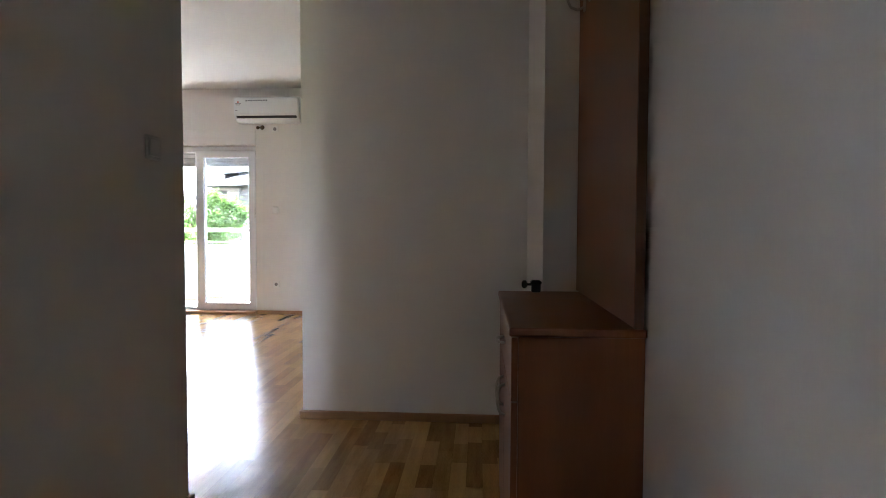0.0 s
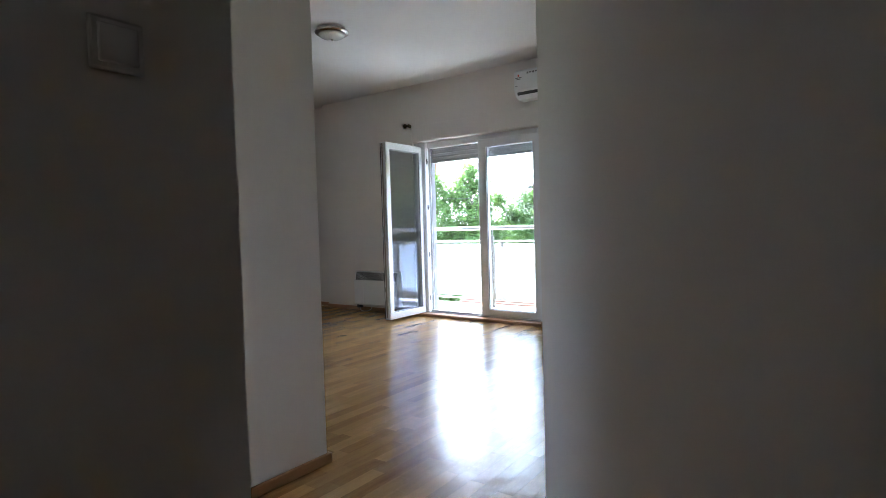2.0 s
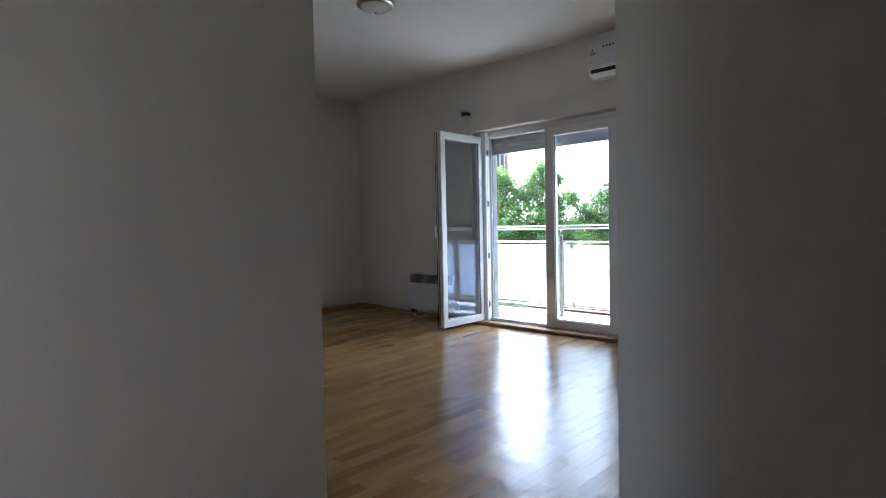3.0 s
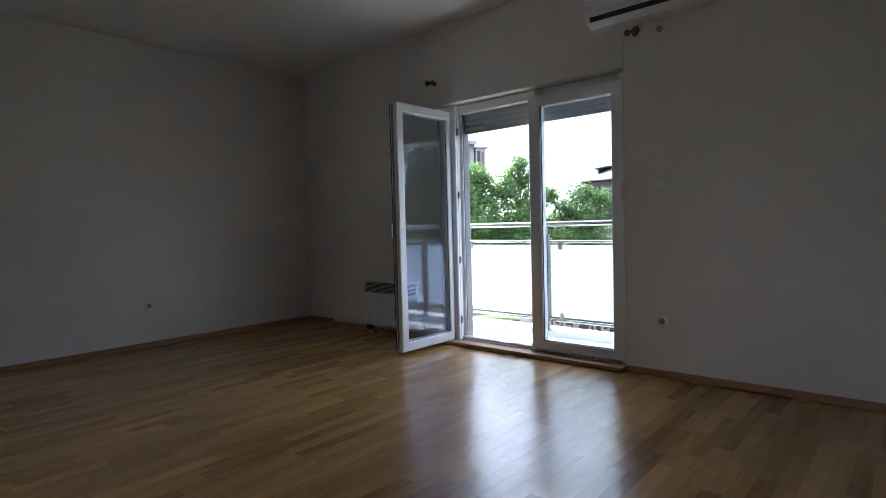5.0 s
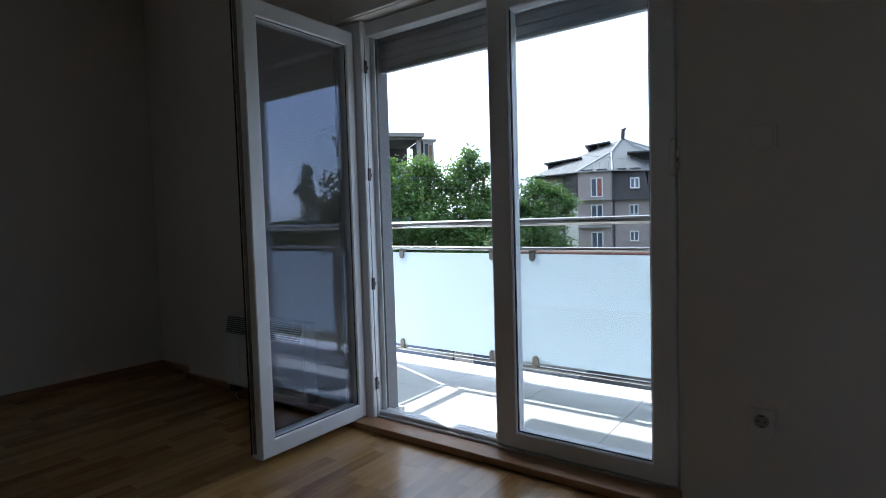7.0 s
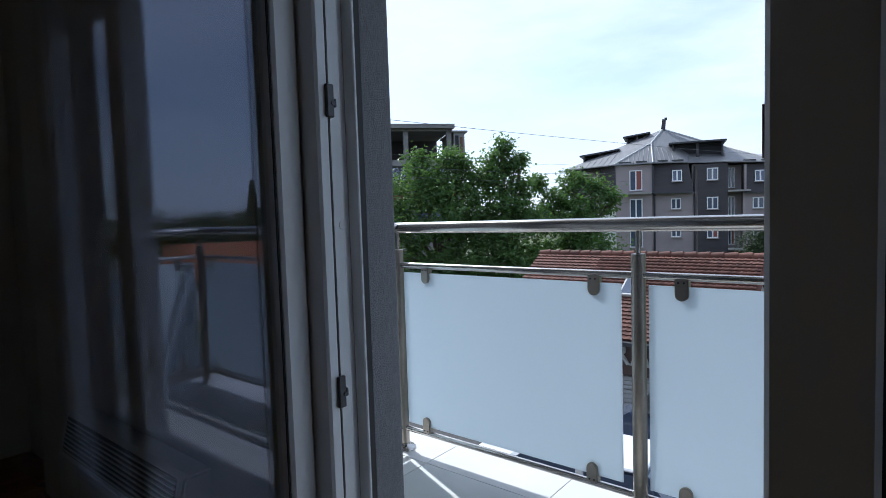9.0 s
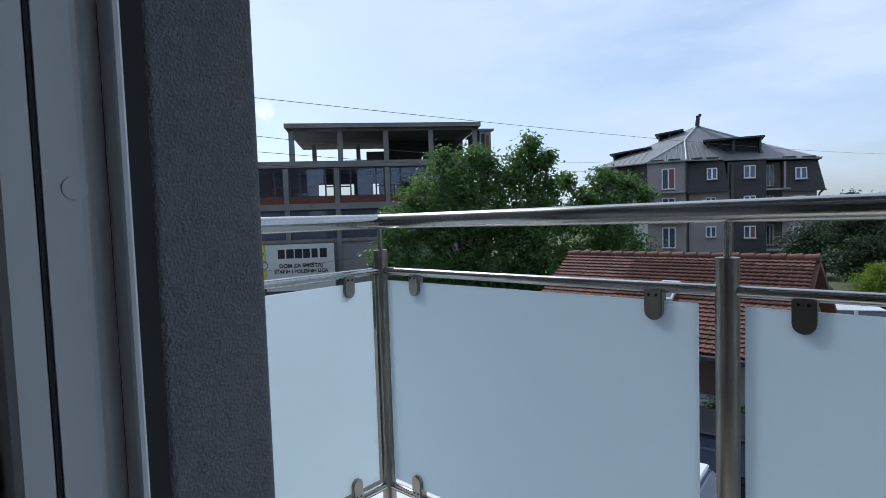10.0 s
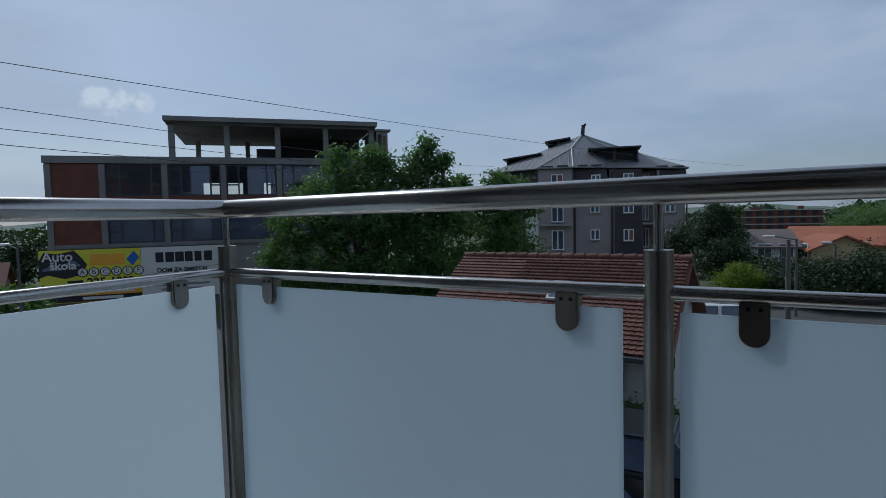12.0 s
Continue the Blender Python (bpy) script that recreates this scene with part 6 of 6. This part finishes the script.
for z in (2.0, 2.5, 2.9):
    bm = bmesh.new()
    tube(bm, (-0.2, -0.1, z), (-0.2, -0.1, z + 0.3), 0.08, 12)
    part("insulator", bm, M_FRAMEDARK, pole)


def wire(label, a, b, sag, r=0.007):
    a, b = Vector(a), Vector(b)
    bm = bmesh.new()
    q = (b - a).to_track_quat("Z", "Y")
    rings = []
    for i in range(25):
        t = i / 24
        p = a.lerp(b, t) - Vector((0, 0, sag * 4 * t * (1 - t)))
        rings.append([bm.verts.new(p + q @ Vector((r * math.cos(k), r * math.sin(k), 0))) for k in (0, 2.09, 4.19)])
    for u, v in zip(rings, rings[1:]):
        for k in range(3):
            bm.faces.new((u[k], u[(k + 1) % 3], v[(k + 1) % 3], v[k]))
    return thing("overhead_wire", bm, M_BLACK, label, "wire", group="overhead street wires")


def sky_point(az, el, d):
    x, y = from_eye(az, d)
    return x, y, 1.0 + d * math.tan(radians(el))


# the wires leave the front edge of the next house's balcony
for z, rights, held in ((3.55, (2.9, 3.95, 48), True), (2.98, (26, 5.0, 40), False), (2.62, (22, 3.9, 40), False), (2.36, (20, 3.0, 40), True)):
    start = Vector((-15.62, 8.80, z))
    end = Vector(sky_point(*rights))
    along = (end - start).normalized()
    if held:
        root = group_of("wire_insulator", "black ribbed wire insulator on the next house's balcony", "insulator", start)
        q = along.to_track_quat("Z", "Y").to_matrix()
        bm = bmesh.new()
        tube(bm, (0.0, -0.2, 0), along * 0.38, 0.012, 8)
        part("rod", bm, M_BLACK, root)
        for i in range(4):
            bm = bmesh.new()
            lathe(bm, ((0.014, -0.022), (0.05, -0.01), (0.05, 0.010), (0.014, 0.022)), along * (0.1 + 0.07 * i), 12, q)
            part("rib", bm, M_BLACK, root)
        bm = bmesh.new()
        hang = [along * (0.42 * k / 8) + Vector((0.05 * math.sin(math.pi * k / 8), 0, -0.34 * math.sin(math.pi * k / 8) ** 0.8)) for k in range(9)]
        for a, b in zip(hang, hang[1:]):
            tube(bm, a, b, 0.006, 6)
        part("jumper_wire", bm, M_BLACK, root, "thin wire loop below the insulator")
    wire("thin black overhead wire across the street", start + along * 0.36 if held else start - Vector((0, 0.1, 0)), end, 0.25)
wire("thin black overhead wire across the street", sky_point(64.0, -5.0, 24), sky_point(20, 1.0, 40), 0.25)
# upper balcony of the next house along the front
nu = group_of("far_balcony", "narrow upper balcony of the next house with glass rail", "balcony", (-16.0, 8.0, 3.0), kind=S)
wpart("slab", boxes((-17.5, -15.6, 7.3, 8.75, 2.55, 2.75), (-17.5, -15.6, 7.3, 8.45, 1.95, 2.55)), M_SLATE, nu)
wpart("glass_panel", boxes((-15.63, -15.61, 7.5, 8.6, 2.85, 4.2), (-17.5, -15.65, 8.62, 8.64, 2.85, 4.2)), M_OPAL, nu)
wpart("house_wall", boxes((-30, -15.7, 5.0, 8.3, GZ, 9.0)), M_RENDER_G, nu, "grey wall of the next house")

# ---- pieces: parquet strips, balcony tiles, roof tiles ----
PW = 0.0705
LENGTHS = (0.22, 0.28, 0.34, 0.40, 0.48, 0.60)


def strip_mesh(w, l):
    bm = bmesh.new()
    c = 0.0002
    v0 = [(0, 0), (w, 0), (w, l), (0, l)]
    v1 = [(c, c), (w - c, c), (w - c, l - c), (c, l - c)]
    lo = [bm.verts.new((x, y, -0.0115)) for x, y in v0]
    md = [bm.verts.new((x, y, -c)) for x, y in v0]
    hi = [bm.verts.new((x, y, 0.0)) for x, y in v1]
    for a, b in ((lo, md), (md, hi)):
        for i in range(4):
            j = (i + 1) % 4
            bm.faces.new((a[i], a[j], b[j], b[i]))
    bm.faces.new(hi)
    return mesh_of("parquet_strip", bm, M_OAK)


full = {n: strip_mesh(PW - 0.00015, n - 0.00015) for n in LENGTHS}
rest_v, rest_f = [], []
rng_f = random.Random(21)
x = -7.38
near = 0
while x < -0.52:
    y = -1.0 - rng_f.uniform(0, 0.48)
    while y < 7.05:
        PL = rng_f.choice(LENGTHS)
        y0, y1 = max(y, -1.0), min(y + PL, 7.19 if x < -6.88 else 7.10)
        w = min(PW, -0.51 - x)
        whole = y1 - y0 > PL - 1e-4 and w > PW - 1e-4
        if whole and near < 300 and -4.9 < x < -2.9 and 4.7 < y < 6.8:
            ob = new("parquet_strip", full[PL])
            ob.location = (x, y0, 0)
            ob.parent = floor
            near += 1
        elif y1 - y0 > 0.01:
            k = len(rest_v)
            for z, c in ((-0.0115, 0.0), (-0.0002, 0.0), (0.0, 0.0002)):
                rest_v += [(x + c, y0 + c, z), (x + w - 0.00015 - c, y0 + c, z), (x + w - 0.00015 - c, y1 - 0.00015 - c, z), (x + c, y1 - 0.00015 - c, z)]
            for a in (k, k + 4):
                rest_f += [(a + i, a + (i + 1) % 4, a + 4 + (i + 1) % 4, a + 4 + i) for i in range(4)]
            rest_f.append((k + 8, k + 9, k + 10, k + 11))
        y += PL
    x += PW
me = bpy.data.meshes.new("parquet_strips")
me.from_pydata(rest_v, [], rest_f)
me.materials.append(M_OAK)
rest = tagged(new("parquet_strips", me), "oak parquet strips", kind="stuff")
rest.parent = floor

# balcony tiles
balcony_slab = bpy.data.objects["balcony_slab"]
for i, (a, b) in enumerate(zip((-6.34, -5.952, -5.346, -4.74, -4.134, -3.528, -2.922), (-5.952, -5.346, -4.74, -4.134, -3.528, -2.922, -2.20))):
    for c, d in ((7.346, 7.92), (7.92, 8.32), (8.32, 8.60)):
        bm = bmesh.new()
        box(bm, a + 0.0015, b - 0.0015, c + 0.0015, d - 0.0015, BZ - 0.011, BZ, bevel=0.001)
        part("floor_tile", bm, M_TILE, balcony_slab)

# clay roof tiles in courses
def roof_tile_mesh(w, l):
    bm = bmesh.new()
    prof = [(0.0, 0.0), (w * 0.12, 0.013), (w * 0.34, 0.016), (w * 0.52, 0.007), (w * 0.72, 0.003), (w, 0.005)]
    a = [bm.verts.new((x, 0, z + 0.034)) for x, z in prof]
    b = [bm.verts.new((x, l, z)) for x, z in prof]
    c = [bm.verts.new((x, 0, z + 0.006)) for x, z in prof]
    for i in range(len(prof) - 1):
        bm.faces.new((a[i], a[i + 1], b[i + 1], b[i])).smooth = True
        bm.faces.new((c[i], c[i + 1], a[i + 1], a[i]))
    return mesh_of("roof_tile", bm, M_RTILE)


slope = math.atan2(RZ - EZ, RYY - EY)
length = math.hypot(RZ - EZ, RYY - EY)
TW, TL = 0.135, 0.128
rows_n, cols_n = int(length / TL), int((EX1 - EX0) / TW)
tile = roof_tile_mesh(TW * 0.985, TL * 1.16)
tile_v = [v.co.copy() for v in tile.vertices]
tile_f = [tuple(p.vertices) for p in tile.polygons]
tv, tf = [], []
rng_r = random.Random(8)
made = 0
for r in range(rows_n):
    for c in range(cols_n):
        s = r * TL - 0.04
        m = pose(EX0 + c * TW, EY + s * math.cos(slope), EZ + s * math.sin(slope) - 0.01, math.degrees(slope) + rng_r.uniform(-0.8, 0.8), 0, rng_r.uniform(-0.8, 0.8))
        if r >= rows_n - 12 and c >= cols_n // 3 and made < 300 and c < cols_n - 0:
            ob = new("roof_tile", tile)
            ob.parent = roof
            ob.matrix_basis = m
            made += 1
        else:
            k = len(tv)
            tv += [tuple(m @ v) for v in tile_v]
            tf += [tuple(k + i for i in f) for f in tile_f]
if tv:
    me = bpy.data.meshes.new("roof_tiles")
    me.from_pydata(tv, [], tf)
    me.materials.append(M_RTILE)
    ob = tagged(new("roof_tiles", me), kind="stuff")
    ob.parent = roof
for c in range(int((EX1 - EX0) / 0.3)):
    bm = bmesh.new()
    x0 = EX0 + c * 0.3
    tube(bm, (x0, RYY, RZ - 0.02), (x0 + 0.33, RYY, RZ + 0.0), 0.085, 10, 0.10)
    part("ridge_tile", bm, M_RTILE, roof)
